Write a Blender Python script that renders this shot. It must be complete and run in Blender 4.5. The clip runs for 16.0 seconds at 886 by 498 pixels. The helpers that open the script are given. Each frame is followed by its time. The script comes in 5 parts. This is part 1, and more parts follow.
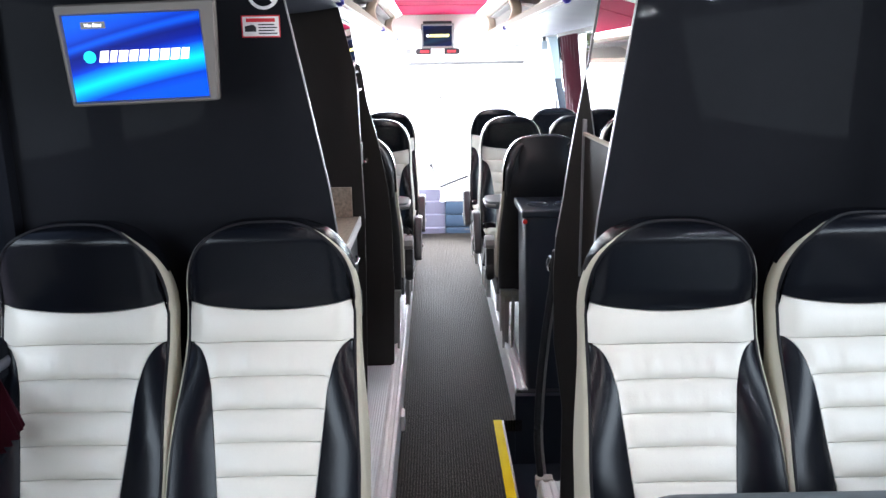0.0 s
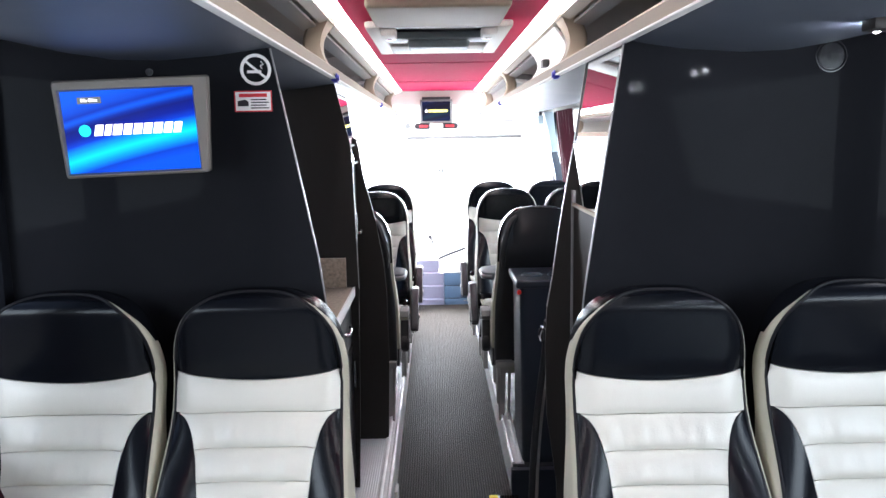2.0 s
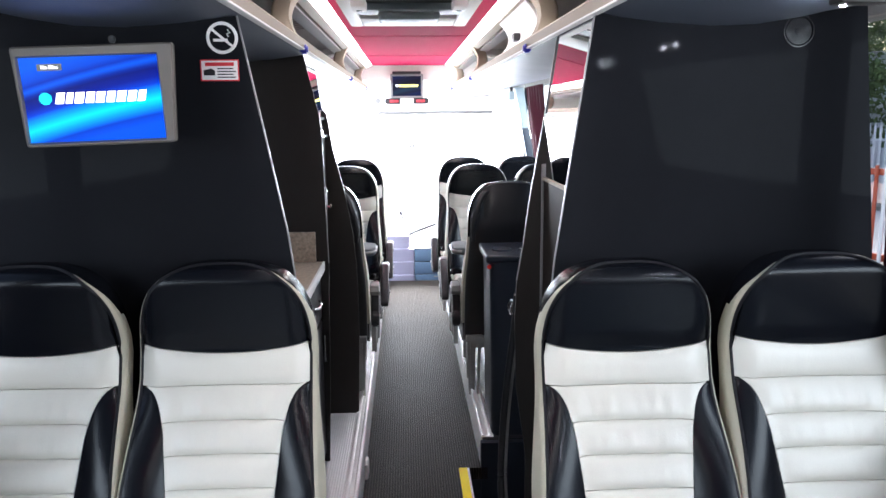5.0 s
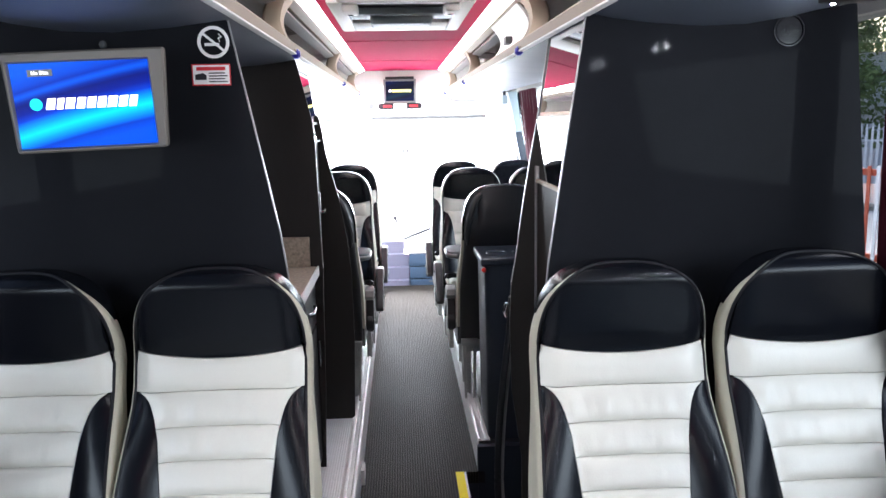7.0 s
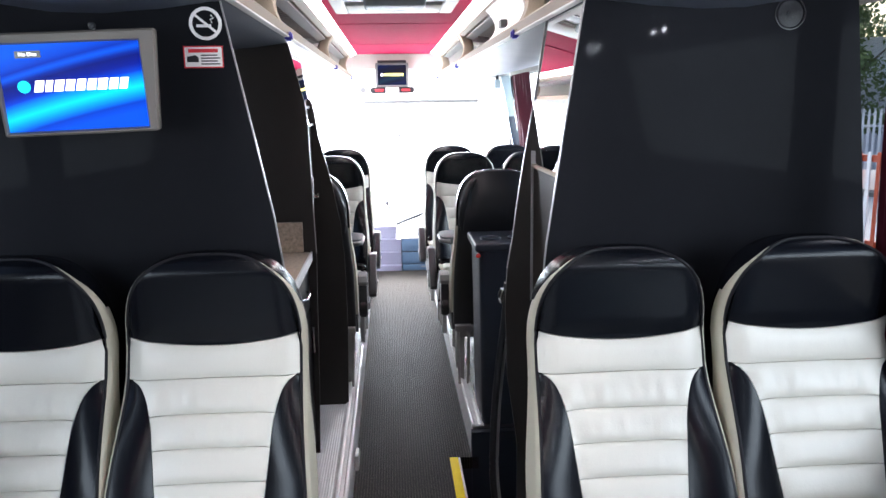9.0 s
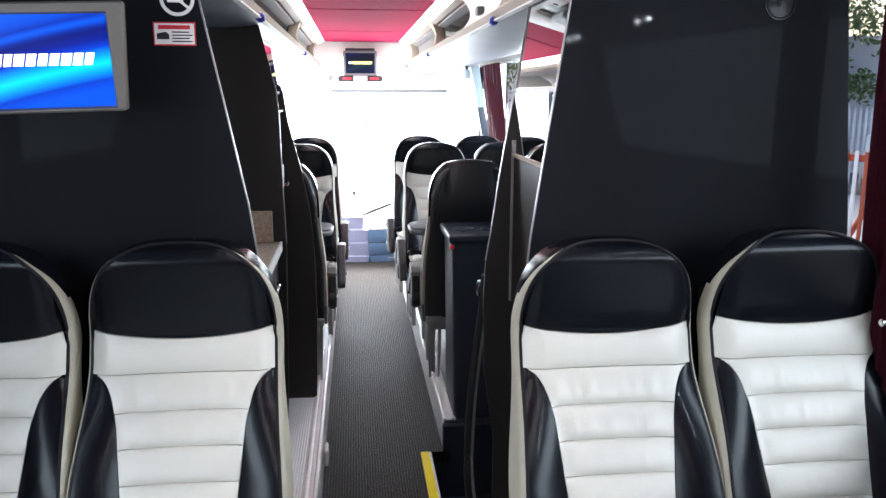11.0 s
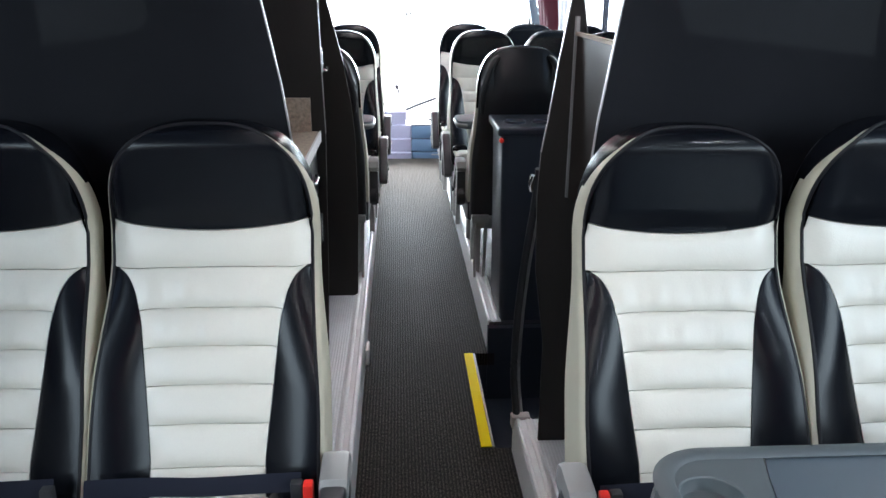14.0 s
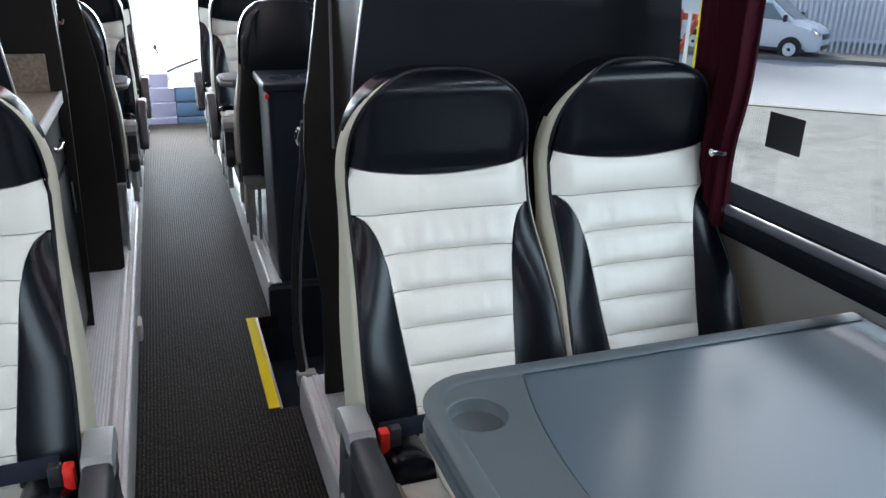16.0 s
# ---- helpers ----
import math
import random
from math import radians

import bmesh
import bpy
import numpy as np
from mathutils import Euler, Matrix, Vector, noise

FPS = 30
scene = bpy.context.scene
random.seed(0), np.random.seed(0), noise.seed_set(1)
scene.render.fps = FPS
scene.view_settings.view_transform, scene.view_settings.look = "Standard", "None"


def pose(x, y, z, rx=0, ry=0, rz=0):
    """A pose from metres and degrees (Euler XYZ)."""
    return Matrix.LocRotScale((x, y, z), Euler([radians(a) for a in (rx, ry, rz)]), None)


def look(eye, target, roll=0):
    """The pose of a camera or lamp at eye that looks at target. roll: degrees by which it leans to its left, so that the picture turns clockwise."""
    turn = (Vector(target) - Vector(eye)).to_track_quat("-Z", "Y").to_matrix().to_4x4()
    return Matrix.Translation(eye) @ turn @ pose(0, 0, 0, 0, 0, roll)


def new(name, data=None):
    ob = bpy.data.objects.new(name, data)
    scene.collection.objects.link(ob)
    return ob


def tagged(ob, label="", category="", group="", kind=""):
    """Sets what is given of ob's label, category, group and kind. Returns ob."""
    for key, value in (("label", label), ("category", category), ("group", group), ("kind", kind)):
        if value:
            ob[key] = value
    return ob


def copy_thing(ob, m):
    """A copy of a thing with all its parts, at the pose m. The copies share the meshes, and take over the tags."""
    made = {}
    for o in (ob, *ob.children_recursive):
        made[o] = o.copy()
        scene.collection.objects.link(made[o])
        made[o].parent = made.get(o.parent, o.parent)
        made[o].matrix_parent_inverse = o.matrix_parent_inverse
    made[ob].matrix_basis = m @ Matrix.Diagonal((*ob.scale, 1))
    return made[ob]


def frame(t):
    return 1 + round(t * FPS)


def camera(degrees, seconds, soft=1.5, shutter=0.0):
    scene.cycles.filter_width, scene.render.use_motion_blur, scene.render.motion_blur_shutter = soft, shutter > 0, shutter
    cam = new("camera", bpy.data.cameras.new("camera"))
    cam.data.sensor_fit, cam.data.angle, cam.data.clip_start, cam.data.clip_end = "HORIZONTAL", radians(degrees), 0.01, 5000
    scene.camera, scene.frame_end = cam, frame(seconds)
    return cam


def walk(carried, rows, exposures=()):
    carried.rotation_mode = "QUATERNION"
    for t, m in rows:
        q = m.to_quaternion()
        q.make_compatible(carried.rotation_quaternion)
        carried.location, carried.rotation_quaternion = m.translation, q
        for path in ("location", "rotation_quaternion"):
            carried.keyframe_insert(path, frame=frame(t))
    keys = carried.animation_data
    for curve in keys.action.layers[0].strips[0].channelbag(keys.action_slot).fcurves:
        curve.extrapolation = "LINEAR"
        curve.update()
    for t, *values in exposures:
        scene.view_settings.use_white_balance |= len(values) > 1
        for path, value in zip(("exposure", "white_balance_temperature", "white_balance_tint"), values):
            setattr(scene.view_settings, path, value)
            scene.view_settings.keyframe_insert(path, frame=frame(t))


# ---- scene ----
PATH = [
    (0, (-0.114, 0.062, 1.724), (-0.094, 2.006, 1.255), -0.8),
    (0.5, (-0.119, 0.065, 1.71), (-0.124, 2.013, 1.26), 1.6),
    (1, (-0.1, 0.058, 1.724), (-0.106, 2.036, 1.428), -0.3),
    (1.5, (-0.075, 0.057, 1.72), (-0.08, 2.036, 1.429), -1.3),
    (2, (-0.076, 0.049, 1.719), (-0.059, 2.029, 1.432), -0.9),
    (2.5, (-0.071, 0.042, 1.718), (-0.08, 2.02, 1.421), -1.1),
    (3, (-0.073, 0.047, 1.706), (-0.042, 2.024, 1.406), -0.7),
    (3.5, (-0.061, 0.056, 1.708), (-0.006, 2.031, 1.397), -1.2),
    (4, (-0.071, 0.051, 1.708), (-0.002, 2.02, 1.367), -0.6),
    (6.5, (-0.076, 0.053, 1.701), (0.036, 2.019, 1.353), -0.8),
    (7, (-0.072, 0.053, 1.699), (0.033, 2.022, 1.366), -1.0),
    (7.5, (-0.085, 0.055, 1.703), (0.03, 2.024, 1.369), -0.8),
    (8, (-0.092, 0.055, 1.704), (0.021, 2.018, 1.34), -0.8),
    (8.5, (-0.08, 0.067, 1.702), (0.033, 2.029, 1.334), -0.9),
    (11, (-0.128, 0.149, 1.682), (0.094, 2.097, 1.289), 0.2),
    (11.5, (-0.123, 0.248, 1.685), (0.017, 2.204, 1.296), -1.5),
    (12, (-0.132, 0.38, 1.657), (-0.156, 2.326, 1.196), -2.7),
    (12.5, (-0.122, 0.367, 1.647), (-0.15, 2.285, 1.083), -2.4),
    (13, (-0.128, 0.338, 1.599), (-0.139, 2.234, 0.962), -0.0),
    (13.5, (-0.14, 0.328, 1.594), (-0.128, 2.224, 0.959), 0.3),
    (14, (-0.134, 0.339, 1.613), (-0.022, 2.23, 0.972), 0.4),
    (14.5, (-0.133, 0.351, 1.593), (0.278, 2.187, 0.915), 1.9),
    (15, (-0.082, 0.335, 1.548), (0.384, 2.125, 0.787), 3.5),
    (15.5, (-0.083, 0.345, 1.573), (0.428, 2.126, 0.819), 1.5),
    (16, (-0.089, 0.326, 1.577), (0.549, 2.08, 0.858), 1.7),
]
cam = camera(59.5, 16.0)
walk(cam, [(t, look(eye, aim, roll)) for t, eye, aim, roll in PATH], exposures=[(0, 1.44, 6200, 16), (1, 1.42, 6200, 16), (3, 1.38, 6200, 16), (8.5, 1.36, 6200, 16), (12, 1.32, 6200, 14), (13.5, 1.32, 6150, 11), (16, 1.10, 5950, 10)])

# ---- light ----
world = bpy.data.worlds.new("sky")
scene.world = world
world.use_nodes = True
wn = world.node_tree.nodes
sky = wn.new("ShaderNodeTexSky")
sky.sky_type, sky.sun_disc = "NISHITA", False
sky.dust_density, sky.air_density = 6.0, 1.0
sky.sun_elevation, sky.sun_rotation = radians(36), radians(10)
world.node_tree.links.new(sky.outputs["Color"], wn["Background"].inputs["Color"])
wn["Background"].inputs["Strength"].default_value = 0.15

sun_lamp = bpy.data.lights.new("sun", "SUN")
sun_lamp.energy, sun_lamp.angle, sun_lamp.color = 4.6, radians(12), (1.0, 0.96, 0.9)
sun = new("sun", sun_lamp)
sun.matrix_world = look((0, 0, 0), (-0.14, -0.80, -0.59))


def window_lamp(name, place, aim, w, h, watts):
    lamp = bpy.data.lights.new(name, "AREA")
    lamp.shape, lamp.size, lamp.size_y, lamp.energy = "RECTANGLE", w, h, watts
    lamp.color = (0.90, 0.96, 1.0)
    ob = new(name, lamp)
    ob.matrix_world = look(place, aim)
    return ob


# area lamps added outside the glass, standing in for sky light
window_lamp("daylight_right", (1.62, 0.25, 1.66), (0, 0.4, 1.2), 2.3, 0.62, 19)
window_lamp("daylight_left", (-1.62, 0.25, 1.66), (0, 0.4, 1.2), 2.3, 0.62, 17)
window_lamp("daylight_front", (0, 9.6, 1.2), (0, 4, 0.9), 2.0, 1.1, 110)
window_lamp("daylight_front_right", (1.62, 6.6, 1.5), (0, 6.6, 0.6), 3.4, 0.95, 56)
# extra fill to brighten the aisle's front end; no door is built here
window_lamp("fill_front_left", (-1.62, 7.5, 1.55), (0, 7.3, 0.0), 1.9, 0.95, 125)


# ---- materials ----
def material(name, color, rough=0.5, metal=0.0, grain=0.0, scale=40.0, bump=0.0, stain=0.0, coat=0.0, spec=0.5, per_object=0.0):
    """A surface with fine grain, broad stains and relief."""
    m = bpy.data.materials.new(name)
    m.use_nodes = True
    n, l = m.node_tree.nodes, m.node_tree.links
    b = n["Principled BSDF"]
    b.inputs["Roughness"].default_value, b.inputs["Metallic"].default_value = rough, metal
    b.inputs["Coat Weight"].default_value, b.inputs["Coat Roughness"].default_value = coat, 0.2
    b.inputs["Specular IOR Level"].default_value = spec
    co = n.new("ShaderNodeTexCoord")
    fine = n.new("ShaderNodeTexNoise")
    fine.inputs["Scale"].default_value, fine.inputs["Detail"].default_value = scale, 5
    broad = n.new("ShaderNodeTexNoise")
    broad.inputs["Scale"].default_value, broad.inputs["Detail"].default_value = 3.1, 4
    for t in (fine, broad):
        l.new(co.outputs["Object"], t.inputs["Vector"])
    amount = n.new("ShaderNodeMath")
    amount.operation = "MULTIPLY_ADD"
    l.new(fine.outputs["Fac"], amount.inputs[0])
    amount.inputs[1].default_value, amount.inputs[2].default_value = 2 * grain, 1 - grain
    wide = n.new("ShaderNodeMath")
    wide.operation = "MULTIPLY_ADD"
    l.new(broad.outputs["Fac"], wide.inputs[0])
    wide.inputs[1].default_value, wide.inputs[2].default_value = 2 * stain, 1 - stain
    both = n.new("ShaderNodeMath")
    both.operation = "MULTIPLY"
    l.new(amount.outputs[0], both.inputs[0])
    l.new(wide.outputs[0], both.inputs[1])
    value = both.outputs[0]
    if per_object:
        info = n.new("ShaderNodeObjectInfo")
        vary = n.new("ShaderNodeMath")
        vary.operation = "MULTIPLY_ADD"
        l.new(info.outputs["Random"], vary.inputs[0])
        vary.inputs[1].default_value, vary.inputs[2].default_value = 2 * per_object, 1 - per_object
        more = n.new("ShaderNodeMath")
        more.operation = "MULTIPLY"
        l.new(value, more.inputs[0])
        l.new(vary.outputs[0], more.inputs[1])
        value = more.outputs[0]
    tint = n.new("ShaderNodeVectorMath")
    tint.operation = "SCALE"
    tint.inputs[0].default_value = color
    l.new(value, tint.inputs["Scale"])
    l.new(tint.outputs["Vector"], b.inputs["Base Color"])
    rr = n.new("ShaderNodeMath")
    rr.operation = "MULTIPLY_ADD"
    l.new(broad.outputs["Fac"], rr.inputs[0])
    rr.inputs[1].default_value, rr.inputs[2].default_value = 0.25 * rough, 0.87 * rough
    l.new(rr.outputs[0], b.inputs["Roughness"])
    if bump:
        bp = n.new("ShaderNodeBump")
        bp.inputs["Strength"].default_value, bp.inputs["Distance"].default_value = bump, 0.004
        l.new(fine.outputs["Fac"], bp.inputs["Height"])
        l.new(bp.outputs["Normal"], b.inputs["Normal"])
    return m


def ribbed(m, axis, pitch, depth, dark):
    """Adds parallel ribs to a material: darker grooves and relief."""
    n, l = m.node_tree.nodes, m.node_tree.links
    b = n["Principled BSDF"]
    co = next(x for x in n if x.bl_idname == "ShaderNodeTexCoord")
    wave = n.new("ShaderNodeTexWave")
    wave.bands_direction = axis
    wave.inputs["Scale"].default_value = 1 / (pitch * 3.18)
    wave.inputs["Distortion"].default_value = 0.45
    wave.inputs["Detail"].default_value = 3
    wave.inputs["Detail Scale"].default_value = 6
    l.new(co.outputs["Object"], wave.inputs["Vector"])
    old = b.inputs["Base Color"].links[0].from_socket
    f = n.new("ShaderNodeMath")
    f.operation = "MULTIPLY_ADD"
    l.new(wave.outputs["Fac"], f.inputs[0])
    f.inputs[1].default_value, f.inputs[2].default_value = dark, 1 - dark / 2
    s = n.new("ShaderNodeVectorMath")
    s.operation = "SCALE"
    l.new(old, s.inputs[0])
    l.new(f.outputs[0], s.inputs["Scale"])
    l.new(s.outputs["Vector"], b.inputs["Base Color"])
    bp = n.new("ShaderNodeBump")
    bp.inputs["Strength"].default_value, bp.inputs["Distance"].default_value = 0.7, depth
    l.new(wave.outputs["Fac"], bp.inputs["Height"])
    if b.inputs["Normal"].links:
        l.new(b.inputs["Normal"].links[0].from_socket, bp.inputs["Normal"])
    l.new(bp.outputs["Normal"], b.inputs["Normal"])
    return m


def creased(m, depth):
    """Adds soft upright creases to leather, as relief alone."""
    n, l = m.node_tree.nodes, m.node_tree.links
    b = n["Principled BSDF"]
    co = next(x for x in n if x.bl_idname == "ShaderNodeTexCoord")
    mp = n.new("ShaderNodeMapping")
    mp.inputs["Scale"].default_value = (29, 12, 15)
    mp.inputs["Rotation"].default_value = (0, 0.35, 0)
    l.new(co.outputs["Object"], mp.inputs["Vector"])
    t = n.new("ShaderNodeTexNoise")
    t.inputs["Scale"].default_value, t.inputs["Detail"].default_value, t.inputs["Distortion"].default_value = 1.0, 3, 1.4
    l.new(mp.outputs["Vector"], t.inputs["Vector"])
    bp = n.new("ShaderNodeBump")
    bp.inputs["Strength"].default_value, bp.inputs["Distance"].default_value = 0.8, depth
    l.new(t.outputs["Fac"], bp.inputs["Height"])
    l.new(b.inputs["Normal"].links[0].from_socket, bp.inputs["Normal"])
    l.new(bp.outputs["Normal"], b.inputs["Normal"])
    return m


def speckled(m, scale, amount):
    """Flecks of lighter and darker yarn."""
    n, l = m.node_tree.nodes, m.node_tree.links
    b = n["Principled BSDF"]
    co = next(x for x in n if x.bl_idname == "ShaderNodeTexCoord")
    t = n.new("ShaderNodeTexNoise")
    t.inputs["Scale"].default_value, t.inputs["Detail"].default_value = scale, 2
    mp = n.new("ShaderNodeMapping")
    mp.inputs["Scale"].default_value = (1.0, 0.35, 1.0)
    l.new(co.outputs["Object"], mp.inputs["Vector"])
    l.new(mp.outputs["Vector"], t.inputs["Vector"])
    r = n.new("ShaderNodeMapRange")
    r.inputs["From Min"].default_value, r.inputs["From Max"].default_value = 0.42, 0.64
    r.inputs["To Min"].default_value, r.inputs["To Max"].default_value = 1 - amount, 1 + 1.4 * amount
    l.new(t.outputs["Fac"], r.inputs["Value"])
    s = n.new("ShaderNodeVectorMath")
    s.operation = "SCALE"
    l.new(b.inputs["Base Color"].links[0].from_socket, s.inputs[0])
    l.new(r.outputs["Result"], s.inputs["Scale"])
    l.new(s.outputs["Vector"], b.inputs["Base Color"])
    return m


def glowing(name, color, strength):
    m = bpy.data.materials.new(name)
    m.use_nodes = True
    b = m.node_tree.nodes["Principled BSDF"]
    b.inputs["Base Color"].default_value = (*color, 1)
    b.inputs["Emission Color"].default_value = (*color, 1)
    b.inputs["Emission Strength"].default_value = strength
    return m


def glass(name, tint):
    m = bpy.data.materials.new(name)
    m.use_nodes = True
    n, l = m.node_tree.nodes, m.node_tree.links
    n.remove(n["Principled BSDF"])
    clear = n.new("ShaderNodeBsdfTransparent")
    clear.inputs["Color"].default_value = (*tint, 1)
    gloss = n.new("ShaderNodeBsdfGlossy")
    gloss.inputs["Roughness"].default_value = 0.02
    facing = n.new("ShaderNodeLayerWeight")
    facing.inputs["Blend"].default_value = 0.15
    fr = n.new("ShaderNodeMath")
    fr.operation = "MULTIPLY_ADD"
    l.new(facing.outputs["Facing"], fr.inputs[0])
    fr.inputs[1].default_value, fr.inputs[2].default_value = 0.35, 0.015
    mix = n.new("ShaderNodeMixShader")
    l.new(fr.outputs[0], mix.inputs["Fac"])
    l.new(clear.outputs[0], mix.inputs[1])
    l.new(gloss.outputs[0], mix.inputs[2])
    l.new(mix.outputs[0], n["Material Output"].inputs["Surface"])
    return m


M_WHITE = creased(material("white_leather", (0.565, 0.558, 0.490), 0.36, grain=0.03, scale=260, bump=0.10, stain=0.05), 0.0006)
M_BLACK = material("black_leather", (0.0034, 0.0042, 0.0062), 0.23, grain=0.15, scale=320, bump=0.05, stain=0.1, spec=0.26)
M_CREAM = material("cream_leather_border", (0.44, 0.42, 0.33), 0.5, grain=0.05, scale=200, bump=0.1, stain=0.1)
M_PIPE = material("black_piping", (0.008, 0.008, 0.010), 0.5, spec=0.2)
M_SHELL = material("black_seat_shell", (0.024, 0.025, 0.028), 0.34, grain=0.1, scale=400, bump=0.08, stain=0.08)
M_CARPET = ribbed(speckled(material("ribbed_carpet", (0.027, 0.0235, 0.0195), 0.6, grain=0.3, scale=160, bump=1.0, stain=0.25, spec=0.03), 230, 0.7), "X", 0.0125, 0.0013, 1.3)
M_CARPET.node_tree.nodes["Principled BSDF"].inputs["Sheen Weight"].default_value = 0.005
M_CARPET.node_tree.nodes["Principled BSDF"].inputs["Sheen Roughness"].default_value = 0.25
M_PLATFORM = ribbed(material("grooved_grey_vinyl", (0.74, 0.775, 0.785), 0.5, grain=0.12, scale=90, bump=0.1, stain=0.12), "X", 0.011, 0.0012, 0.12)
M_ALU = material("aluminium", (0.86, 0.87, 0.87), 0.40, 0.0, grain=0.06, scale=120, bump=0.05, stain=0.12)
M_STEEL = material("brushed_steel", (0.45, 0.45, 0.44), 0.35, 0.8, grain=0.08, scale=120, stain=0.15)
M_PANEL = material("black_panel", (0.0112, 0.0120, 0.0142), 0.05, grain=0.05, scale=30, stain=0.2, spec=0.013)
M_PANELMATT = material("dark_brown_panel", (0.025, 0.0228, 0.0215), 0.42, grain=0.12, scale=160, bump=0.05, stain=0.1, spec=0.22)
M_BROWN = material("brown_laminate", (0.020, 0.0165, 0.0145), 0.45, grain=0.1, scale=60, stain=0.12, spec=0.04)
M_CREAMP = material("cream_laminate", (0.50, 0.47, 0.43), 0.4, grain=0.04, scale=60, stain=0.06)
M_SIDE = material("grey_side_panel", (0.17, 0.165, 0.15), 0.6, grain=0.08, scale=200, bump=0.1, stain=0.1, spec=0.25)
M_BEAD = material("grey_bead", (0.055, 0.058, 0.075), 0.34, grain=0.05, scale=200, stain=0.08)
M_TRIM = material("pale_edging", (0.24, 0.24, 0.24), 0.35, 0.3, grain=0.05, scale=90)
M_RED = material("red_ceiling_fabric", (0.44, 0.020, 0.075), 0.9, grain=0.12, scale=240, bump=0.25, stain=0.07, spec=0.02)
M_CURTAIN = material("burgundy_curtain", (0.050, 0.004, 0.012), 0.8, grain=0.15, scale=260, bump=0.3, stain=0.15, spec=0.2)
M_BEIGE = material("beige_plastic", (0.34, 0.285, 0.22), 0.7, grain=0.04, scale=150, bump=0.05, stain=0.06, spec=0.12)
M_RACK = material("rack_lining", (0.52, 0.47, 0.42), 0.8, grain=0.1, scale=260, bump=0.2, stain=0.08)
M_UNDER = material("grey_rack_underside", (0.078, 0.093, 0.124), 0.5, grain=0.04, scale=140, stain=0.05)
M_OFFWHITE = material("off_white_plastic", (0.78, 0.77, 0.74), 0.65, grain=0.03, scale=150, stain=0.05, spec=0.2)
M_BLUEGREY = material("blue_grey_plastic", (0.26, 0.31, 0.33), 0.6, grain=0.04, scale=150, stain=0.08, spec=0.2)
M_DARK = material("dark_plastic", (0.018, 0.019, 0.022), 0.4, grain=0.08, scale=300, bump=0.08, stain=0.08)
M_SILL = material("matt_black_sill", (0.010, 0.011, 0.014), 0.7, grain=0.08, scale=300, bump=0.1, stain=0.1, spec=0.0)
M_NAVY = material("navy_plastic", (0.019, 0.026, 0.040), 0.36, grain=0.1, scale=420, bump=0.2, stain=0.08)
M_GREY = material("grey_plastic", (0.19, 0.192, 0.188), 0.45, grain=0.06, scale=300, bump=0.1, stain=0.08)
M_TABLE = material("table_grey_rim", (0.070, 0.085, 0.090), 0.46, grain=0.06, scale=500, bump=0.1, stain=0.08)
M_TABLEIN = material("table_slate_inlay", (0.070, 0.093, 0.112), 0.30, grain=0.10, scale=700, bump=0.08, stain=0.05, spec=0.8, coat=0.7)
M_GRANITE = material("beige_stone_worktop", (0.34, 0.275, 0.21), 0.4, grain=0.75, scale=75, stain=0.15)
M_YELLOW = material("yellow_strip", (0.90, 0.70, 0.0), 0.7, grain=0.05, scale=120, stain=0.05, spec=0.15)
M_BELT = material("seat_belt_webbing", (0.010, 0.012, 0.020), 0.7, grain=0.2, scale=700, bump=0.3, spec=0.1)
M_REDPL = material("red_plastic", (0.72, 0.03, 0.02), 0.35)
M_BEZEL = material("silver_bezel", (0.150, 0.138, 0.122), 0.45, 0.2, grain=0.03, scale=200)
M_BLUECAP = material("blue_cap", (0.03, 0.03, 0.35), 0.3)
M_CHROME = material("chrome", (0.8, 0.8, 0.8), 0.12, 1.0)
M_CLEARPL = material("clear_plastic", (0.016, 0.017, 0.02), 0.10, spec=0.8)
M_SCREEN = material("black_screen", (0.006, 0.006, 0.007), 0.1)
M_LED = glowing("strip_light_cover", (1.0, 0.955, 0.90), 5.5)
M_OPAL = material("unlit_opal_cover", (0.72, 0.70, 0.66), 0.4, grain=0.03, scale=100)
M_MIRROR = material("mirror", (0.92, 0.92, 0.92), 0.015, 1.0)
M_GLASS = glass("side_glass", (0.86, 0.90, 0.90))
M_CLEAR = glass("windscreen_glass", (0.95, 0.97, 0.97))
M_PAPER = material("white_sticker", (0.8, 0.8, 0.78), 0.4)
M_INK = material("black_ink", (0.015, 0.015, 0.018), 0.5)
M_REDINK = material("red_ink", (0.6, 0.02, 0.03), 0.5)
M_LILAC = material("lilac_grey_plastic", (0.21, 0.205, 0.28), 0.45, grain=0.05, scale=200, stain=0.08)
M_BLUEBOX = material("blue_grey_drawer", (0.065, 0.11, 0.175), 0.4, grain=0.05, scale=200, stain=0.08)


# ---- mesh helpers ----
def mesh_of(name, bm, mat, smooth=True):
    me = bpy.data.meshes.new(name)
    bmesh.ops.recalc_face_normals(bm, faces=bm.faces)
    bm.to_mesh(me)
    bm.free()
    if mat:
        me.materials.append(mat)
    if smooth:
        me.shade_smooth()
        me.set_sharp_from_angle(angle=radians(38))
    return me


def part(name, bm, mat, parent, label="", smooth=True):
    ob = new(name, mesh_of(name, bm, mat, smooth))
    ob.parent = parent
    return tagged(ob, label)


def thing(name, label, category, group="", at=(0, 0, 0)):
    ob = new(name)
    ob.empty_display_size = 0.05
    ob.location = at
    return tagged(ob, label, category, group)


def structure(name, bm, mat, label="", category="", smooth=True):
    ob = new(name, mesh_of(name, bm, mat, smooth))
    return tagged(ob, label, category or name.split("_")[0], kind="structure")


